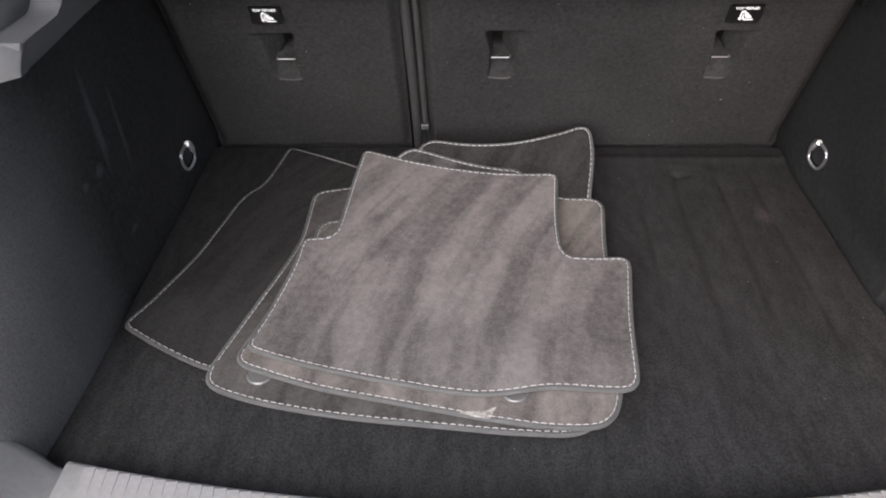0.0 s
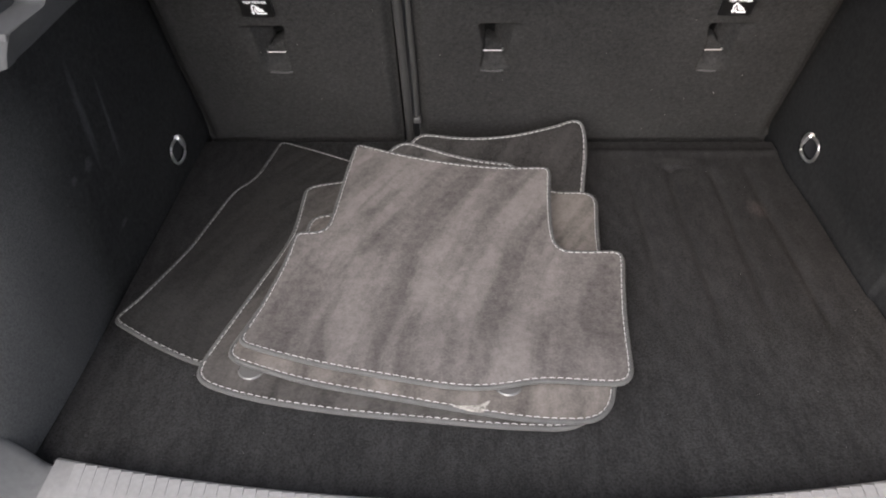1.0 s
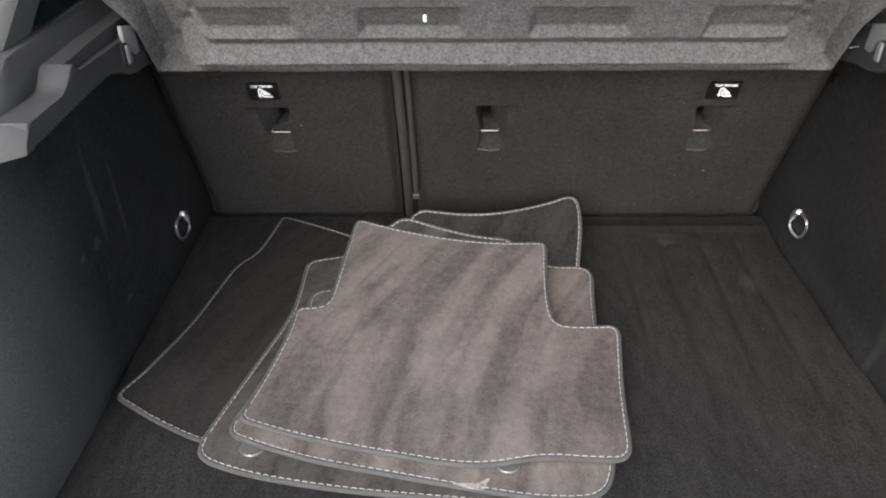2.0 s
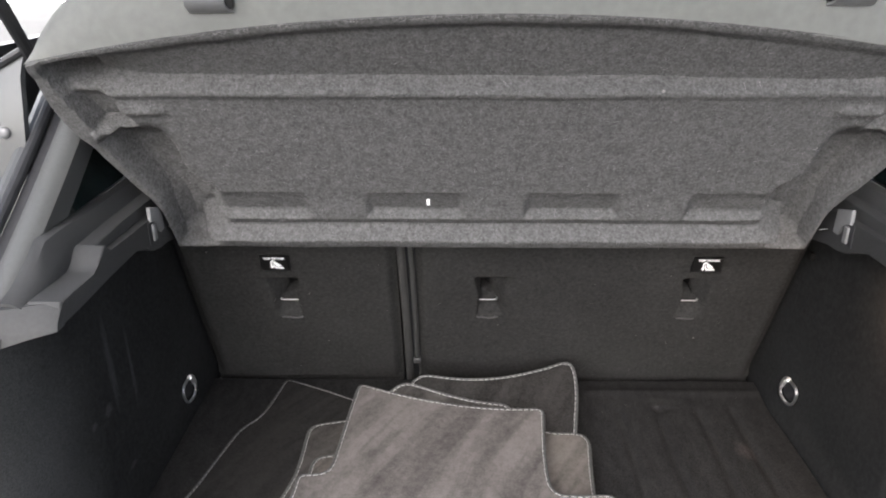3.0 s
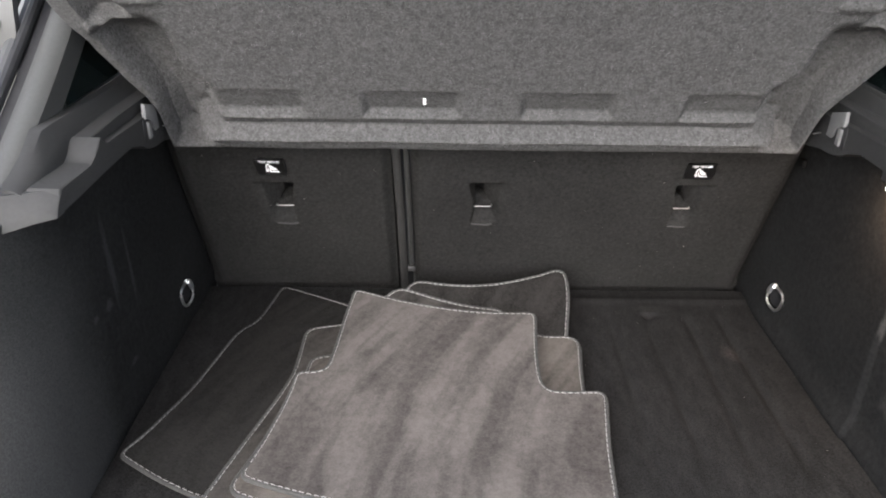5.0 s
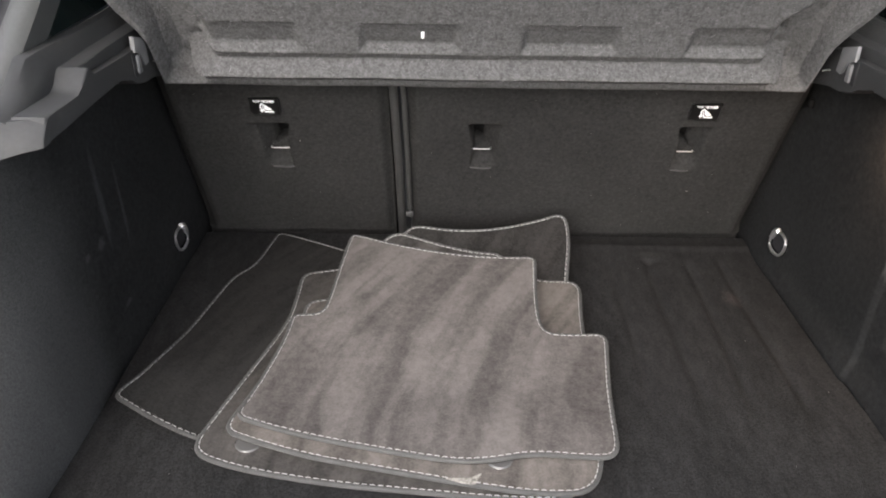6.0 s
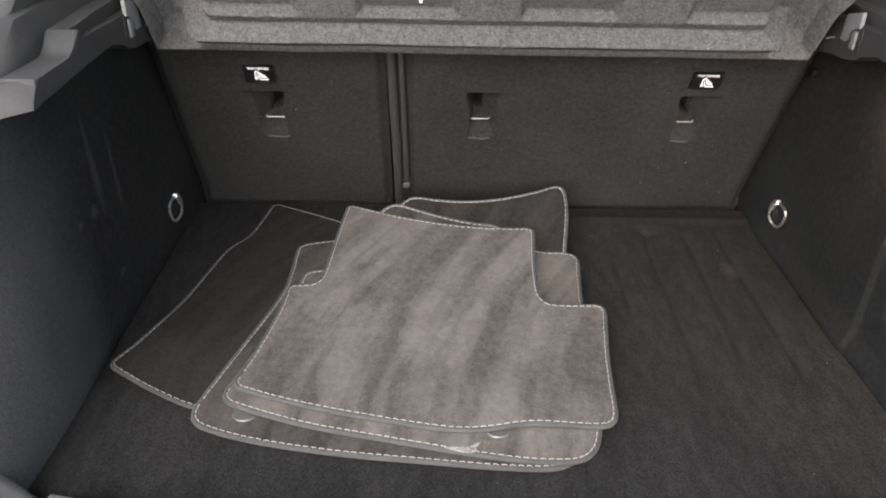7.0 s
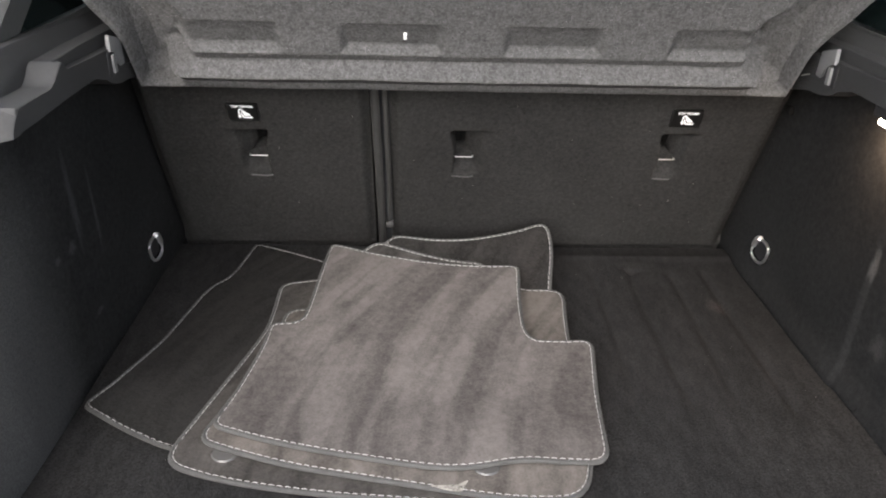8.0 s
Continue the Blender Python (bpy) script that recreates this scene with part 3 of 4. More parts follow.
# ---- lashing eyes ----
for s, y, side_o, drop in ((-1, 1.145, HALF + 0.006, 0.006), (1, 1.141, HALF, 0.0)):
    eye = thing("lashing_eye", (CX + s * side_o, y, 0.071 - drop), "chrome lashing eye folded flat on the side wall", "lashing eye", "lashing eyes")
    bm = bmesh.new()
    x = CX + s * (side_o - 0.0055)
    ring = [(x, p.x, p.y - drop) for p in rounded([(y - 0.035, 0.094, 0.028), (y + 0.016, 0.093, 0.024), (y + 0.036, 0.049, 0.028), (y - 0.018, 0.050, 0.024)], 0.004)]
    tube(bm, ring, 0.0024, 8, closed=True)
    part("ring", bm, CHROME, eye)
    bm = bmesh.new()
    tube(bm, [(x, y + a, b - drop) for a, b in ((0.006, 0.0925), (0.016, 0.088), (0.021, 0.080), (0.025, 0.071))], 0.0048, 8)
    part("hinge_sleeve", bm, CHROME, eye)
    bm = bmesh.new()
    cup = [(p.x, p.y - drop) for p in rounded([(y - 0.028, 0.088, 0.018), (y + 0.014, 0.087, 0.016), (y + 0.029, 0.055, 0.018), (y - 0.014, 0.056, 0.016)], 0.005)]
    extrude_profile(bm, cup, "x", CX + s * (side_o - 0.003), CX + s * (side_o + 0.01))
    part("base_plate", bm, RUBBER, eye)

# ---- side trims, pillars and seals ----
for s in (-1, 1):
    trim = thing("side_trim", (CX + s * 0.50, 0.9, 0.40), "charcoal plastic side trim carrying the parcel shelf", "side trim", "side trims")
    X = lambda o, s=s: CX + s * o
    bm = bmesh.new()
    profile = [(1.16, 0.352), (1.10, 0.369), (1.055, 0.3785), (1.026, 0.380), (1.005, 0.3835), (0.992, 0.389), (0.978, 0.397), (0.965, 0.4025), (0.948, 0.4055),
               (0.925, 0.406), (0.86, 0.405), (0.78, 0.402), (0.727, 0.4005), (0.745, 0.427), (0.78, 0.4255), (0.825, 0.4252), (0.833, 0.4265), (0.8395, 0.4310),
               (0.858, 0.4450), (0.863, 0.4466), (0.866, 0.4455), (0.874, 0.4335), (0.95, 0.4325), (1.05, 0.430), (1.16, 0.422)]
    extrude_profile(bm, profile, "x", X(0.487), X(0.524), 0.0022)
    part("ledge", bm, TRIM, trim)
    bm = bmesh.new()
    extrude_profile(bm, [(0.858, 0.420), (0.866, 0.4458), (0.95, 0.4475), (1.16, 0.447), (1.16, 0.42)], "x", X(0.5005), X(0.530), 0.003)
    part("ledge_rise", bm, TRIM, trim)
    bm = bmesh.new()
    rows = []
    for v in np.linspace(0, 1, 7):
        z, y = 0.4003 + 0.0255 * v + 0.0012 * math.sin(math.pi * v), 0.7245 + 0.0235 * v ** 1.4
        rows.append([(X(0.4866), y + 0.018, z), (X(0.4866), y + 0.002, z), (X(0.4885), y, z), (X(0.51), y - 0.006, z - 0.003 * (1 - v) - 0.001), (X(0.545), y - 0.016, z - 0.010 * (1 - v) - 0.003),
                     (X(0.60), y - 0.034, z - 0.026 * (1 - v) - 0.005), (X(0.67), y - 0.058, z - 0.045 * (1 - v) - 0.007), (X(0.75), y - 0.088, z - 0.066 * (1 - v) - 0.010)])
    slab(bm, rows, [[(x + s * 0.008, y + 0.012, z) for x, y, z in r] for r in rows])
    part("end_cap", bm, TRIM, trim)
    bm = bmesh.new()
    rows = [[(X(0.5215), y, z0), (X(0.526), y, 0.5 * (z0 + z1)), (X(0.5375), y + 0.004, z1), (X(0.552), y + 0.006, z1 + 0.001)]
            for y, z0, z1 in ((0.735, 0.420, 0.4265), (0.76, 0.420, 0.433), (0.79, 0.420, 0.446), (0.822, 0.422, 0.466), (0.845, 0.434, 0.4665), (0.87, 0.442, 0.4665), (0.97, 0.443, 0.464), (1.05, 0.442, 0.464), (1.18, 0.44, 0.468))]
    slab(bm, rows, [[(x + s * 0.004, y, z - 0.012) for x, y, z in r] for r in rows])
    part("upper_panel", bm, TRIM, trim)
    bm = bmesh.new()
    extrude_profile(bm, [(1.042, 0.404), (1.040, 0.438), (1.001, 0.449), (0.999, 0.428), (1.012, 0.4255), (1.0195, 0.420), (1.024, 0.4075), (1.030, 0.403)], "x", X(0.4838), X(0.4895), 0.0012)
    clip = part("hinge_clip", bm, CLIP, trim, "grey plastic shelf hinge clip")
    bm = bmesh.new()
    box(bm, (min(X(0.4825), X(0.4885)), 1.0015, 0.399), (max(X(0.4825), X(0.4885)), 1.012, 0.4235), 0.0015)
    part("clip_tongue", bm, CLIP, clip)
    bm = bmesh.new()
    box(bm, (min(X(0.4858), X(0.4885)), 0.9915, 0.396), (max(X(0.4858), X(0.4885)), 1.016, 0.428), 0.001)
    part("clip_slot", bm, RUBBER, clip)
    bm = bmesh.new()
    tube(bm, [(X(0.489), 1.062, 0.400), (X(0.482), 1.063, 0.3995), (X(0.476), 1.065, 0.3975)], 0.0013, 8)
    part("hinge_pin", bm, PILLAR, trim)
    bm = bmesh.new()
    rows = [[(X(0.5495), y, 0.466 + 0.02 * (y - 0.83)), (X(0.645), 1.33 + 0.8 * (y - 0.83), 0.765)] for y in (0.84, 0.95, 1.1, 1.3, 1.5, 1.7)]
    slab(bm, rows, [[(x + s * 0.005, y, z - 0.001) for x, y, z in r] for r in rows])
    part("quarter_window", bm, GLASS, trim, "dark quarter window glass")

    # the pillar climbs forwards along the opening, with the door seal beside it
    pillar = thing("pillar_trim", (X(0.56), 0.69, 0.40), "light grey plastic pillar trim along the opening", "pillar trim", "pillar trims")

    def run(off, back, n=12, lift=0.0, X=X):
        out = []
        for u in np.linspace(-0.72, 2.5, n):
            out.append((X(0.5495 + off + 0.004 * u * u), 0.836 + 0.166 * u + back, 0.470 + 0.1035 * u + lift))
        return out

    def band(*strings, depth=0.01):
        bm = bmesh.new()
        rows = [list(t) for t in zip(*strings)]
        slab(bm, rows, [[(x, y + depth, z - depth) for x, y, z in r] for r in rows])
        return bm
    part("pillar_cover", band(run(0.0, 0.03, lift=-0.012), run(0.0, 0.012), run(0.006, 0.002), run(0.016, -0.003), run(0.026, 0.0), run(0.034, 0.008)), PILLAR, pillar)
    part("seal_channel", band(run(0.034, 0.012), run(0.040, 0.016), run(0.048, 0.012)), RUBBER, pillar)
    bm = bmesh.new()
    tube(bm, run(0.055, 0.002, 20), 0.0075, 10)
    part("door_seal", bm, RUBBER, pillar, "black rubber door seal")
    part("flange_strip", band(run(0.064, 0.010), run(0.072, 0.006), run(0.080, 0.012)), PAINT, pillar, "grey painted body flange")
    # outer quarter panel behind the seal, with the black edge strip on its shoulder
    bm = bmesh.new()
    edge = [(X(0.604 + 0.276 * u), 0.978 - 0.02 * u, 0.662 - 0.144 * u - 0.03 * u * u) for u in np.linspace(0, 1, 8)]
    rows = [[(x, y, z), (x + s * 0.004, y - 0.012, z - 0.03), (x + s * 0.012, y - 0.015, 0.5 * z + 0.22), (x + s * 0.02, y - 0.05, 0.30)] for x, y, z in edge]
    slab(bm, rows, [[(x, y + 0.012, z) for x, y, z in r] for r in rows])
    part("quarter_panel", bm, PAINT, pillar, "grey painted quarter panel")
    bm = bmesh.new()
    tube(bm, [(x, y - 0.002, z + 0.002) for x, y, z in edge], 0.0055, 8)
    part("edge_strip", bm, RUBBER, pillar, "black rubber edge strip")
    bm = bmesh.new()
    bmesh.ops.create_uvsphere(bm, u_segments=16, v_segments=8, radius=0.008, matrix=Matrix.Translation((X(0.640), 0.960, 0.563)) @ Matrix.Diagonal((1, 0.6, 1, 1)))
    part("bump_stop", bm, CLIP, pillar, "pale plastic bump stop")
    bm = bmesh.new()
    box(bm, (min(X(0.651), X(0.706)), 0.954, 0.574), (max(X(0.651), X(0.706)), 0.973, 0.608), 0.006)
    part("latch_recess", bm, TRIM, pillar)
    if s < 0:
        bm = bmesh.new()
        tube(bm, [(X(0.598), 0.984, 0.654), (X(0.540), 0.824, 0.748), (X(0.426), 0.515, 0.923)], 0.0080, 10)
        part("gas_strut", bm, RUBBER, pillar, "black tailgate gas strut")
        bm = bmesh.new()
        path = [(X(0.402 + 0.161 * u), 1.09, 0.7775 - 0.037 * u) for u in np.linspace(-0.2, 1, 60)]
        tube(bm, path, 0.010, 10)
        for i, v in enumerate(bm.verts):
            c = Vector(path[min(i // 10, 59)])
            v.co = c + (v.co - c) * (1.0 if (i // 10) % 2 else 0.75)
        part("cable_bellows", bm, RUBBER, pillar, "ribbed black rubber cable sleeve")

# ---- boot lamp ----
lamp = thing("boot_lamp", (CX + 0.505, 0.872, 0.385), "small lit boot lamp under the side trim", "lamp")
bm = bmesh.new()
box(bm, (CX + 0.498, 0.842, 0.379), (CX + 0.511, 0.8925, 0.3885), 0.003)
part("lens", bm, LENS, lamp, "lit warm white lens")
bm = bmesh.new()
box(bm, (CX + 0.4945, 0.836, 0.3885), (CX + 0.5155, 0.902, 0.404), 0.002)
part("housing", bm, TRIM, lamp)
ld = bpy.data.lights.new("boot_lamp_light", "AREA")
ld.shape, ld.size, ld.size_y, ld.energy, ld.color = "RECTANGLE", 0.012, 0.05, 0.17, (1.0, 0.68, 0.44)
lo = new("boot_lamp_light", ld)
lo.matrix_world = look((CX + 0.502, 0.869, 0.3765), (CX + 0.485, 0.93, 0.0))

# ---- parcel shelf, swung up ----
ANGLE = radians(58)
S_UP = Vector((0, -math.cos(ANGLE), math.sin(ANGLE)))
S_OUT = Vector((0, -math.sin(ANGLE), -math.cos(ANGLE)))
S_BASE = Vector((CX - 0.0065, 1.078, 0.362))
shelf = thing("parcel_shelf", S_BASE, "raised parcel shelf with grey felt underside", "parcel shelf")


def shelf_top(w):
    return 0.420 - 0.066 * (w / 0.5455) ** 2


def shelf_half(u):
    return 0.4735 + 0.030 * smooth(0.085, 0.20, u) + 0.042 * smooth(0.17, 0.355, u) + 0.004 * math.exp(-((u - 0.225) / 0.02) ** 2)


POCKETS = ((-0.415, -0.258), (-0.183, -0.038), (0.040, 0.183), (0.268, 0.424))
# the moulded section up the slope: rolled lip, ridge with a broad upper face, crease
SECTION = ((0, 0.004, 0.009, 0.012, 0.039, 0.0420, 0.0445, 0.0545, 0.058, 0.071, 0.075, 0.110, 0.50),
           (0, 0.001, 0.0005, -0.001, 0.0205, 0.0225, 0.0210, 0.0008, -0.0008, 0.0035, 0.0035, 0, 0))
POCKET = ((0.0735, 0.0795, 0.0835, 0.121, 0.126), (0, -0.0110, -0.0120, -0.0020, 0))


def relief(w, u):
    """Height of the moulded underside, w across from the middle and u up the slope."""
    a, rim, top = abs(w), shelf_half(u), shelf_top(w)
    ends = smooth(0.4385, 0.4150, a + 0.004 * noise.noise((u * 60, w * 3, 2.0)))
    h = float(np.interp(u, *SECTION)) * ends
    dip = float(np.interp(u, *POCKET))
    for lo, hi in POCKETS:
        h += dip * smooth(lo, lo + 0.013, w) * smooth(hi, hi - 0.013, w)
    # the raised middle field falls off towards the ends in a curve
    field = 0.420 - 0.030 * smooth(0.172, 0.130, u) + 0.025 * smooth(0.062, 0.042, u)
    h -= 0.047 * smooth(field - 0.012, field + 0.026, a) * smooth(rim - 0.002, rim - 0.020, a) * smooth(0.001, 0.013, u) * smooth(0.262, 0.190, u)
    # upper ridge, lower towards the right, the hollow above it and the rolled edge at the top
    flat = smooth(0.10, 0.42, w)
    ridge = smooth(rim - 0.050, rim - 0.070, a) * (1 - 0.45 * flat)
    h += float(np.interp(u, (0.286, 0.297, 0.3045, 0.3075, 0.3100, 0.3180), (0, 0.0008, 0.0042, 0.0036, 0.0050, 0))) * ridge
    h -= (0.019 - 0.015 * (u - 0.32) / (top - 0.32) + 0.010 * smooth(0.40, 0.48, a)) * (1 - 0.35 * flat) * smooth(0.3075, 0.3190, u) * smooth(top - 0.003, top - 0.026, u) * smooth(rim - 0.012, rim - 0.030, a)
    h += 0.004 * (1 - 0.7 * flat) * smooth(top - 0.024, top - 0.008, u)
    # the channel between the ridge's end and the edge
    h -= 0.024 * smooth(rim - 0.010, rim - 0.022, a) * smooth(rim - 0.072, rim - 0.046, a) * smooth(0.238, 0.252, u) * smooth(top - 0.004, top - 0.020, u) \
        * (1 - 0.55 * math.exp(-((u - 0.303) / 0.012) ** 2)) * (1 + 0.4 * smooth(0.315, 0.34, u))
    h += 0.006 * math.exp(-((u - 0.279) / 0.009) ** 2) * smooth(0.395, 0.43, a) * smooth(rim - 0.040, rim - 0.055, a)
    h += 0.006 * smooth(rim - 0.018, rim - 0.010, a) * smooth(0.20, 0.24, u)
    h += 0.014 * math.exp(-((a - 0.499) / 0.012) ** 4 - ((u - 0.236) / 0.009) ** 4)
    return h + 0.0016 * noise.noise((w * 9, u * 9, 5.0)) + 0.0007 * noise.noise((w * 60, u * 60, 7.0))


bm = bmesh.new()
front, back = [], []
for v in [0.001 * k / 0.42 for k in range(130)] + list(np.linspace(0.13, 0.42, 110) / 0.42):
    f, b = [], []
    for k in np.linspace(-1, 1, 320):
        u0 = v * 0.42
        w = k * shelf_half(u0)
        u = v * shelf_top(w)
        p = S_BASE + Vector((w, 0, 0)) + S_UP * u
        f.append(p + S_OUT * relief(w, u))
        b.append(p - S_OUT * (0.020 + 0.035 * smooth(0.0, 0.04, shelf_half(u0) - abs(w)) * smooth(0.0, 0.03, u) * smooth(0.42, 0.388, u0)))
    front.append(f)
    back.append(b)
slab(bm, front, [[r[i] for i in range(len(r))] for r in back])
part("felt_underside", bm, FELT, shelf)

F_UP = Vector((0, -0.28, 0.96)).normalized()
bm = bmesh.new()
rows, rear = [], []
for k in np.linspace(-1, 1, 60):
    w = k * 0.553
    foot = S_BASE + Vector((w, 0, 0)) + S_UP * (shelf_top(w) - 0.002) + S_OUT * 0.002
    tall = 0.115 * max(0.0, 1 - (abs(k)) ** 4) ** 0.65 + 0.001
    row = []
    for q in np.linspace(0, 1, 10):
        row.append(foot + F_UP * tall * q + Vector((0, 0.03 * q * q, 0)))
    rows.append(row)
    rear.append([p + Vector((0, 0.016, 0.004)) for p in row])
slab(bm, rows, rear)
part("rear_flange", bm, FLANGE, shelf, "pale grey cloth-covered rear flange")
for w, s, rise in ((-0.315, 1, 0.036), (0.359, -1, 0.050)):
    foot = S_BASE + Vector((w, 0, 0)) + S_UP * (shelf_top(w) - 0.002) + F_UP * rise + Vector((0, -0.001 + 0.03 * (rise / 0.11) ** 2, 0))
    bm = bmesh.new()
    rows, inner = [], []
    for a in np.linspace(-8, 188, 16):
        c, d = math.cos(radians(a)), math.sin(radians(a))
        ends = [x + s * (0.003 * c - 0.010 * d + 0.004) * (x * s > 0.015) for x in (-0.027, -0.025, 0.0, 0.020, 0.022)] if s > 0 else \
            [x + s * (0.003 * c - 0.010 * d + 0.004) * (x * s > 0.015) for x in (-0.022, -0.020, 0.0, 0.025, 0.027)]
        rows.append([foot + Vector((x, -0.020 * d, 0)) + F_UP * (0.0165 * c) for x in ends])
        inner.append([foot + Vector((x, -0.0172 * d, 0)) + F_UP * (0.0137 * c) for x in ends])
    slab(bm, rows, inner)
    hook = part("cord_hook", bm, HOOK, shelf, "silver-grey half-round cord hook")
    bm = bmesh.new()
    box(bm, foot + Vector((-0.021 + 0.001 * s, -0.009, -0.0115)), foot + Vector((0.021 + 0.001 * s, 0.004, 0.0115)), 0.004)
    part("hook_core", bm, DECAL, hook)
bm = bmesh.new()
p = S_BASE + Vector((-0.0925, 0, 0)) + S_UP * 0.1015
rows = [[p + Vector((dx, 0, 0)) + S_UP * du + S_OUT * (-0.0015) for dx in (-0.0021, 0.0021)] for du in (-0.0044, 0, 0.0044)]
slab(bm, rows, [[q - S_OUT * 0.006 for q in r] for r in rows])
part("label_tag", bm, WHITE, shelf, "tiny white label tag")
bm = bmesh.new()
bmesh.ops.create_icosphere(bm, subdivisions=1, radius=0.0022, matrix=Matrix.Translation(S_BASE + Vector((0.1895, 0, 0)) + S_UP * 0.3125 + S_OUT * 0.0022))
part("lint_fleck", bm, LINT, shelf)

# loose fibres combed out of the felt
rng = random.Random(9)
verts, faces = [], []
for k in range(1500):
    u = rng.uniform(0.012, 0.37)
    w = rng.uniform(-1, 1) * (shelf_half(u) - 0.02)
    if k >= 1100:      # along the seam with the flange
        u = shelf_top(w) - abs(rng.gauss(0.0, 0.0022))
    turn, long, thick = rng.uniform(0, math.pi), rng.uniform(0.0012, 0.0034), rng.uniform(0.00010, 0.00022)
    for k in (-1, 0, 1):
        wk, uk = w + k * long * math.cos(turn + 0.2 * k), u + k * long * math.sin(turn + 0.2 * k)
        c = S_BASE + Vector((wk, 0, 0)) + S_UP * uk + S_OUT * (relief(wk, uk) + 0.0005 * (1 - abs(k)))
        side = (Vector((-math.sin(turn), 0, 0)) + S_UP * math.cos(turn)) * thick
        verts += [c + side - S_BASE, c - side - S_BASE, c + S_OUT * thick * 1.6 - S_BASE]
    n = len(verts) - 9
    for a in (n, n + 3):
        faces += [(a, a + 3, a + 5, a + 2), (a + 2, a + 5, a + 4, a + 1), (a + 1, a + 4, a + 3, a)]
    faces += [(n, n + 2, n + 1), (n + 6, n + 7, n + 8)]
me = bpy.data.meshes.new("fuzz")
me.from_pydata(verts, [], faces)
me.materials.append(FIBRE)
ob = new("fuzz", me)
ob.parent = shelf
tagged(ob, "loose pale fibres on the felt", kind="stuff")

# ---- floor mats ----
def h_left(x, y):
    return 0.0015 + 0.017 * smooth(-0.33, -0.46, x) * smooth(0.98, 0.84, y) + 0.003 * smooth(-0.40, -0.46, x) + 0.002 * (1 + math.sin(x * 23 + y * 11)) * smooth(1.02, 1.2, y)


def h_back(x, y):
    return 0.0012 + 0.42 * max(0.0, y - 1.055) * smooth(1.04, 1.08, y) + 0.006 * smooth(0.15, 0.21, x) * smooth(1.12, 1.24, y)


def h_low(x, y):
    return 0.0012 + 0.0062 * smooth(0.64, 0.74, y) + 0.42 * max(0.0, y - 1.055) * smooth(1.04, 1.08, y) * smooth(-0.20, -0.13, x)


def h_mid(x, y):
    return h_low(x, min(y, 1.06)) + 0.0074 + 0.003 * math.exp(-((x + 0.25) / 0.06) ** 2) * smooth(0.75, 0.68, y)


def h_top(x, y):
    wave = 0.003 * math.exp(-((x - 0.10) / 0.06) ** 2) * smooth(0.78, 0.68, y)
    return h_mid(x, y) + 0.0072 + 0.094 * max(0.0, y - 0.80) + wave + 0.003 * smooth(-0.2, -0.29, x)


def floor_mat(corners, height, carpet, binding, thread, label, wide=0.0030, deep=1.05):
    xs, ys = [c[0] for c in corners], [c[1] for c in corners]
    mat = thing("floor_mat", (min(xs), min(ys), 0.0), label, "floor mat", "stacked car floor mats")
    edge = rounded(corners, 0.005)
    bm = bmesh.new()
    filled(bm, inset(edge, 0.003), height, 0.0052)
    part("carpet", bm, carpet, mat)
    bm = bmesh.new()
    tube(bm, [(p.x, p.y, height(p.x, p.y) + max(0.0036, wide * deep + 0.0002)) for p in inset(edge, wide * 0.8)], wide, 8, closed=True, flat=deep)
    part("edge_binding", bm, binding, mat)
    seam = inset(edge, wide * 1.5 + 0.0008)
    bm = bmesh.new()
    i = 0
    while i < len(seam) - 2:
        p, q = seam[i], seam[i + 1].lerp(seam[i + 2], 0.32)
        a, b = (Vector((r.x, r.y, height(r.x, r.y) + 0.0062)) for r in (p, q))
        m = (a + b) / 2 + Vector((0, 0, 0.0006))
        tube(bm, [a, m, b], 0.00055, 5, flat=0.9)
        i += 2
    part("stitching", bm, thread, mat, "broken line of pale stitches")
    return mat


floor_mat([(-0.466, 0.773, 0.016), (-0.413, 0.744, 0.15), (-0.336, 0.714, 0.02), (-0.12, 0.70, 0.03), (-0.13, 1.165, 0.05), (-0.208, 1.208, 0.10), (-0.303, 1.259, 0.08),
           (-0.340, 1.279, 0.020), (-0.351, 1.21, 0.05), (-0.362, 1.148, 0.035), (-0.388, 1.115, 0.035), (-0.412, 0.998, 0.15), (-0.437, 0.840, 0.06)],
          h_left, MAT_DARK, BINDING_D, THREAD_D, "charcoal velour front floor mat lying beneath the others", 0.0026, 1.1)
floor_mat([(-0.08, 0.82, 0.03), (0.16, 0.82, 0.03), (0.191, 1.086, 0.1), (0.207, 1.17, 0.05), (0.202, 1.2315, 0.035), (0.135, 1.2105, 0.09), (0.070, 1.195, 0.09), (0.0, 1.191, 0.1),
           (-0.077, 1.202, 0.020), (-0.10, 1.175, 0.02)],
          h_back, MAT_CURL, BINDING, THREAD, "charcoal velour floor mat curled up against the seat", 0.0030, 1.05)
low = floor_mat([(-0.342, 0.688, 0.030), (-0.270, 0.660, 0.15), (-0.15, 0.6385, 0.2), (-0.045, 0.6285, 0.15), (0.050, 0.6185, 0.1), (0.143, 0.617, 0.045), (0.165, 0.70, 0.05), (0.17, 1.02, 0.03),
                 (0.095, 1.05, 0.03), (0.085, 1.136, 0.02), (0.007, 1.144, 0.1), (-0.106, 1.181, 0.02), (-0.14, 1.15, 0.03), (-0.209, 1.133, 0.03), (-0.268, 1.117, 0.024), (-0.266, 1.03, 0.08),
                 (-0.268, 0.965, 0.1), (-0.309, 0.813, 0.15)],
                h_low, MAT_LOW_SHADED, BINDING, THREAD, "taupe velour floor mat with a retaining stud, under two others", 0.0031, 1.05)
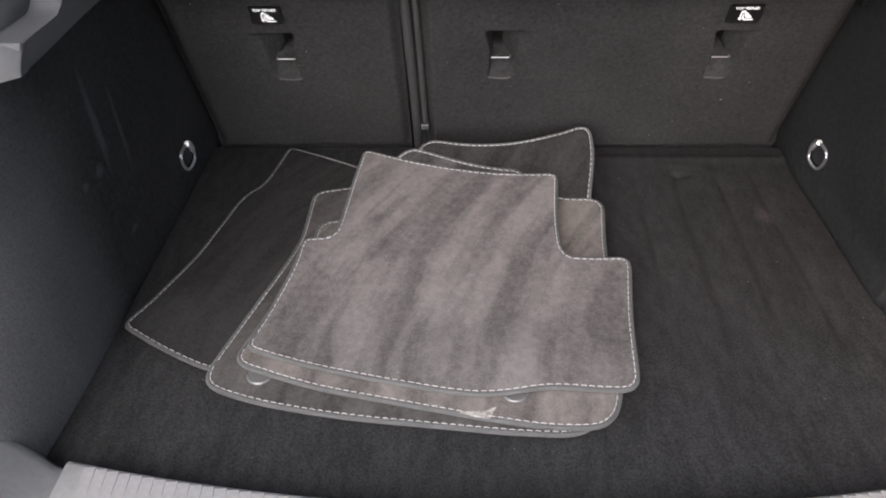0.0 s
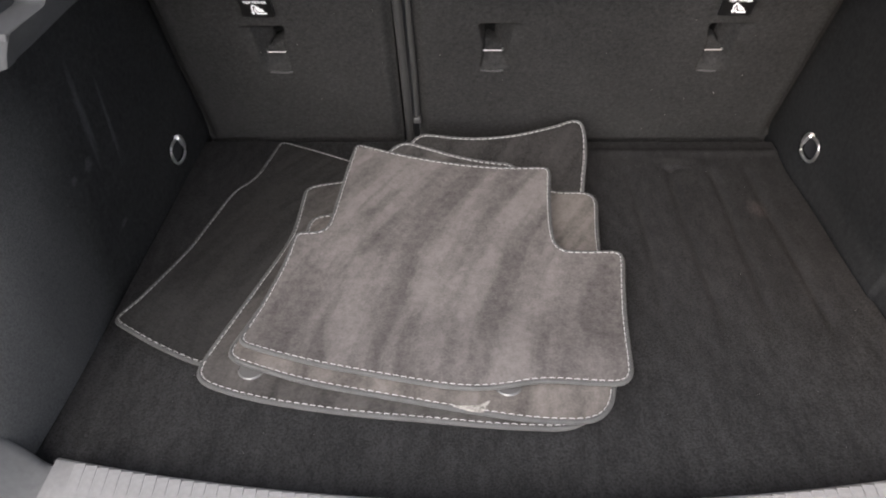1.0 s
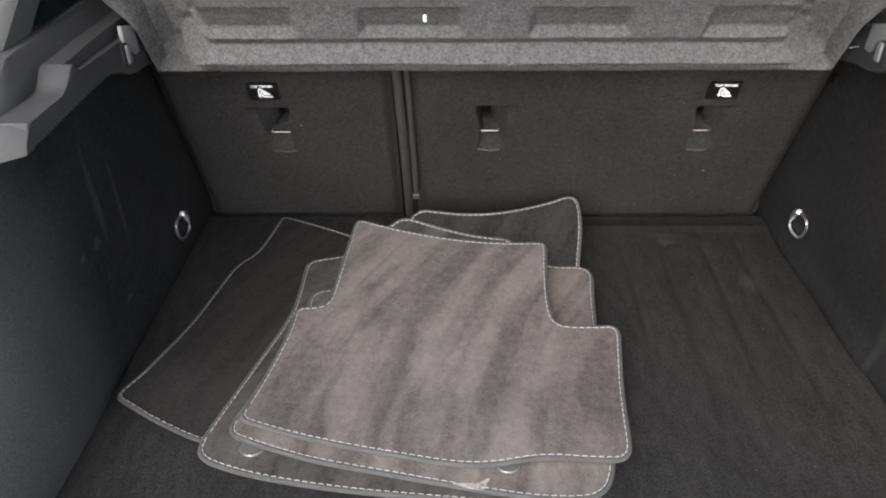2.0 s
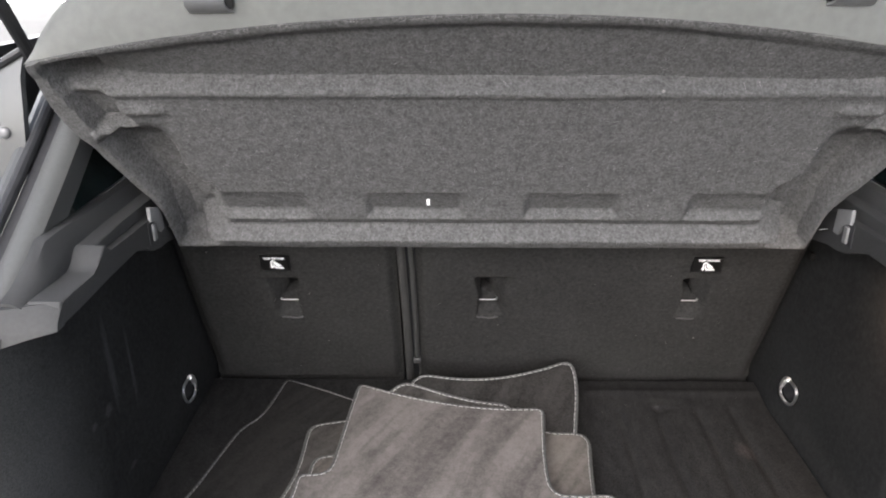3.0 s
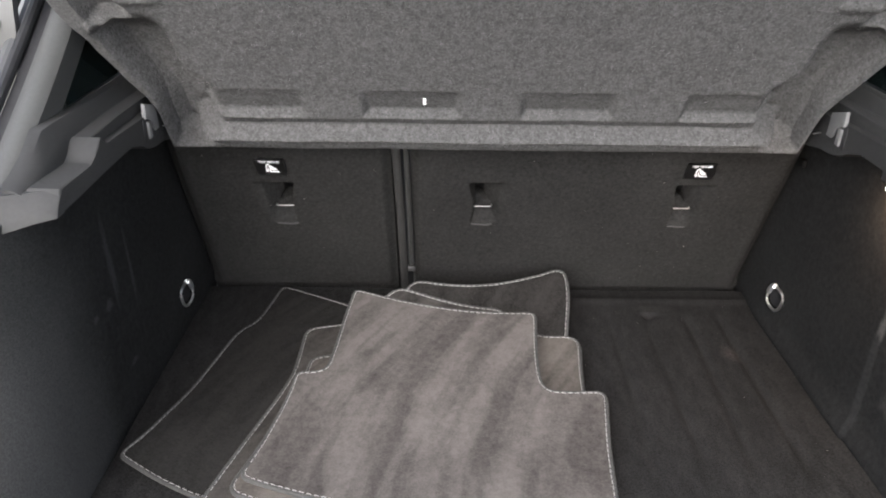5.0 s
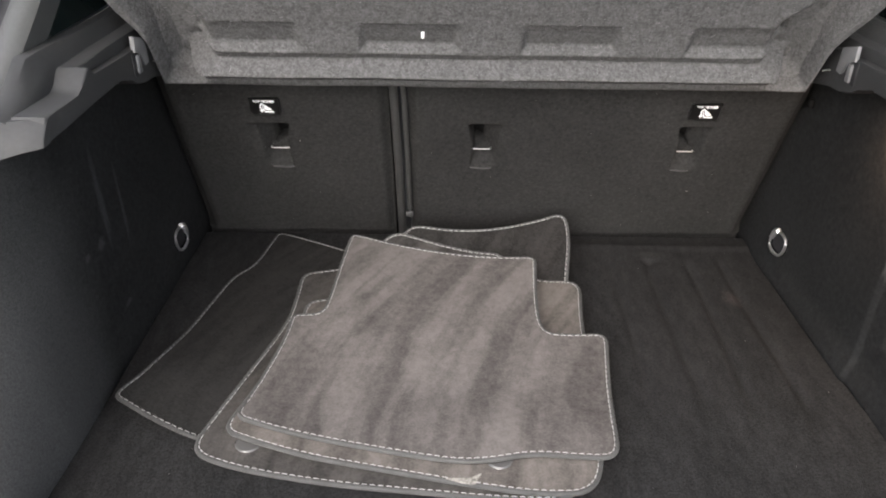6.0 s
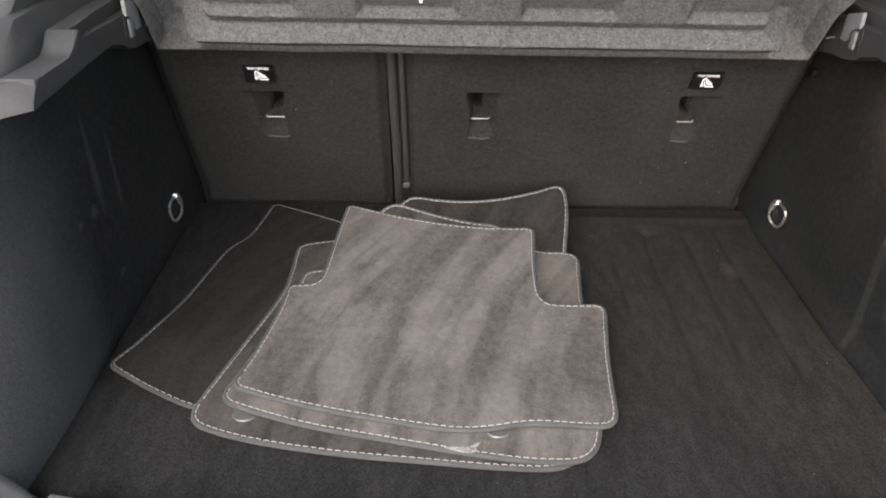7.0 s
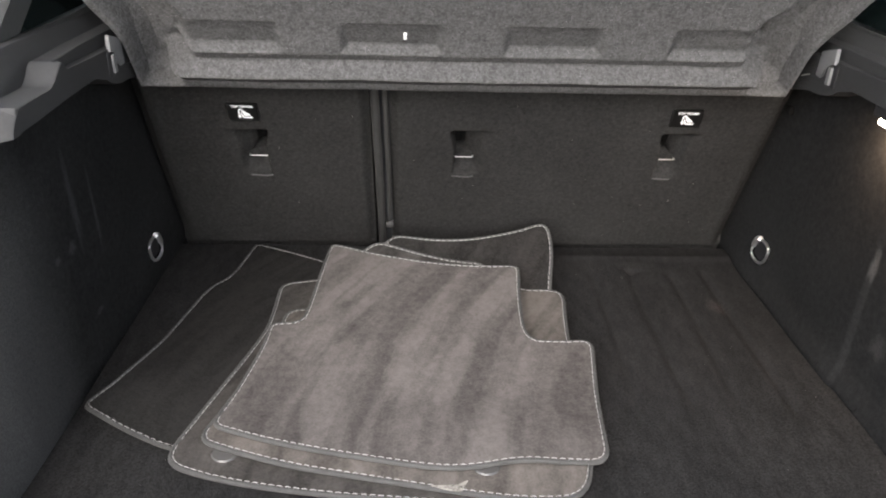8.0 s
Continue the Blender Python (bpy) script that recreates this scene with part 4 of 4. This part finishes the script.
mid = floor_mat([(-0.306, 0.716, 0.024), (-0.221, 0.681, 0.2), (-0.092, 0.656, 0.2), (0.020, 0.6325, 0.15), (0.095, 0.6205, 0.08), (0.165, 0.6240, 0.04), (0.189, 0.72, 0.10), (0.196, 0.947, 0.1),
                 (0.2155, 1.090, 0.042), (0.144, 1.088, 0.02), (0.11, 1.12, 0.02), (-0.17, 1.12, 0.02), (-0.200, 1.027, 0.02), (-0.243, 1.020, 0.025), (-0.246, 0.93, 0.08)],
                h_mid, MAT_PALE_B, BINDING, THREAD, "taupe velour floor mat with a worn pale front edge", 0.0031, 1.05)
top = floor_mat([(-0.292, 0.731, 0.018), (-0.245, 0.7135, 0.08), (-0.176, 0.696, 0.12), (-0.093, 0.679, 0.12), (-0.010, 0.6635, 0.10), (0.035, 0.6645, 0.05), (0.088, 0.6745, 0.06), (0.150, 0.671, 0.06),
                 (0.199, 0.672, 0.026), (0.206, 0.768, 0.08), (0.215, 0.84, 0.06), (0.226, 0.914, 0.024), (0.165, 0.911, 0.05), (0.129, 0.915, 0.030), (0.127, 0.985, 0.06), (0.138, 1.108, 0.018),
                 (0.073, 1.106, 0.08), (0.0, 1.1125, 0.10), (-0.102, 1.139, 0.10), (-0.185, 1.175, 0.016), (-0.193, 1.11, 0.06), (-0.203, 0.987, 0.04), (-0.209, 0.953, 0.018), (-0.253, 0.948, 0.014), (-0.256, 0.89, 0.06),
                 (-0.276, 0.796, 0.08)],
                h_top, MAT_PALE, BINDING, THREAD, "taupe brushed velour rear floor mat lying on the pile")
for owner, x, y, h in ((low, -0.268, 0.704, h_low), (mid, 0.049, 0.676, h_mid)):
    bm = bmesh.new()
    bmesh.ops.create_cone(bm, cap_ends=True, segments=32, radius1=0.017, radius2=0.0155, depth=0.0016,
                          matrix=Matrix.Translation((x, y, h(x, y) + 0.0062)))
    part("retaining_stud", bm, STUD, owner, "round translucent grey plastic stud")
bm = bmesh.new()
wear = rounded([(-0.020, 0.644, 0.003), (0.002, 0.6365, 0.002), (0.018, 0.634, 0.002), (0.020, 0.640, 0.001), (0.027, 0.653, 0.001), (0.012, 0.645, 0.002)], 0.003)
filled(bm, wear, lambda x, y: h_mid(x, y) + 0.0066 + 0.001 * smooth(0.636, 0.628, y), 0.0008, 0.004)
part("worn_patch", bm, FRAY, mid, "pale frayed patch")

# ---- lint and specks on the carpet ----
rng = random.Random(4)
bm = bmesh.new()
for _ in range(70):
    x, y = rng.uniform(-0.40, 0.54), rng.uniform(0.54, 1.26)
    r = rng.uniform(0.0002, 0.0005)
    bmesh.ops.create_icosphere(bm, subdivisions=1, radius=r, matrix=Matrix.Translation((x, y, floor_z(x, y) + r * 0.3)))
for _ in range(34):
    x, z = rng.uniform(-0.44, 0.54), rng.uniform(0.01, 0.34)
    r = rng.uniform(0.0002, 0.0006)
    bmesh.ops.create_icosphere(bm, subdivisions=1, radius=r, matrix=Matrix.Translation((x, seat_y(z) - 0.002, z)))
for x, z, r in ((0.421, 0.123, 0.0011), (-0.266, 0.231, 0.0009)):
    bmesh.ops.create_icosphere(bm, subdivisions=1, radius=r, matrix=Matrix.Translation((x, seat_y(z) - 0.002, z)))
tagged(part("lint", bm, LINT), "scattered pale lint specks on the carpet", "lint", kind="stuff")
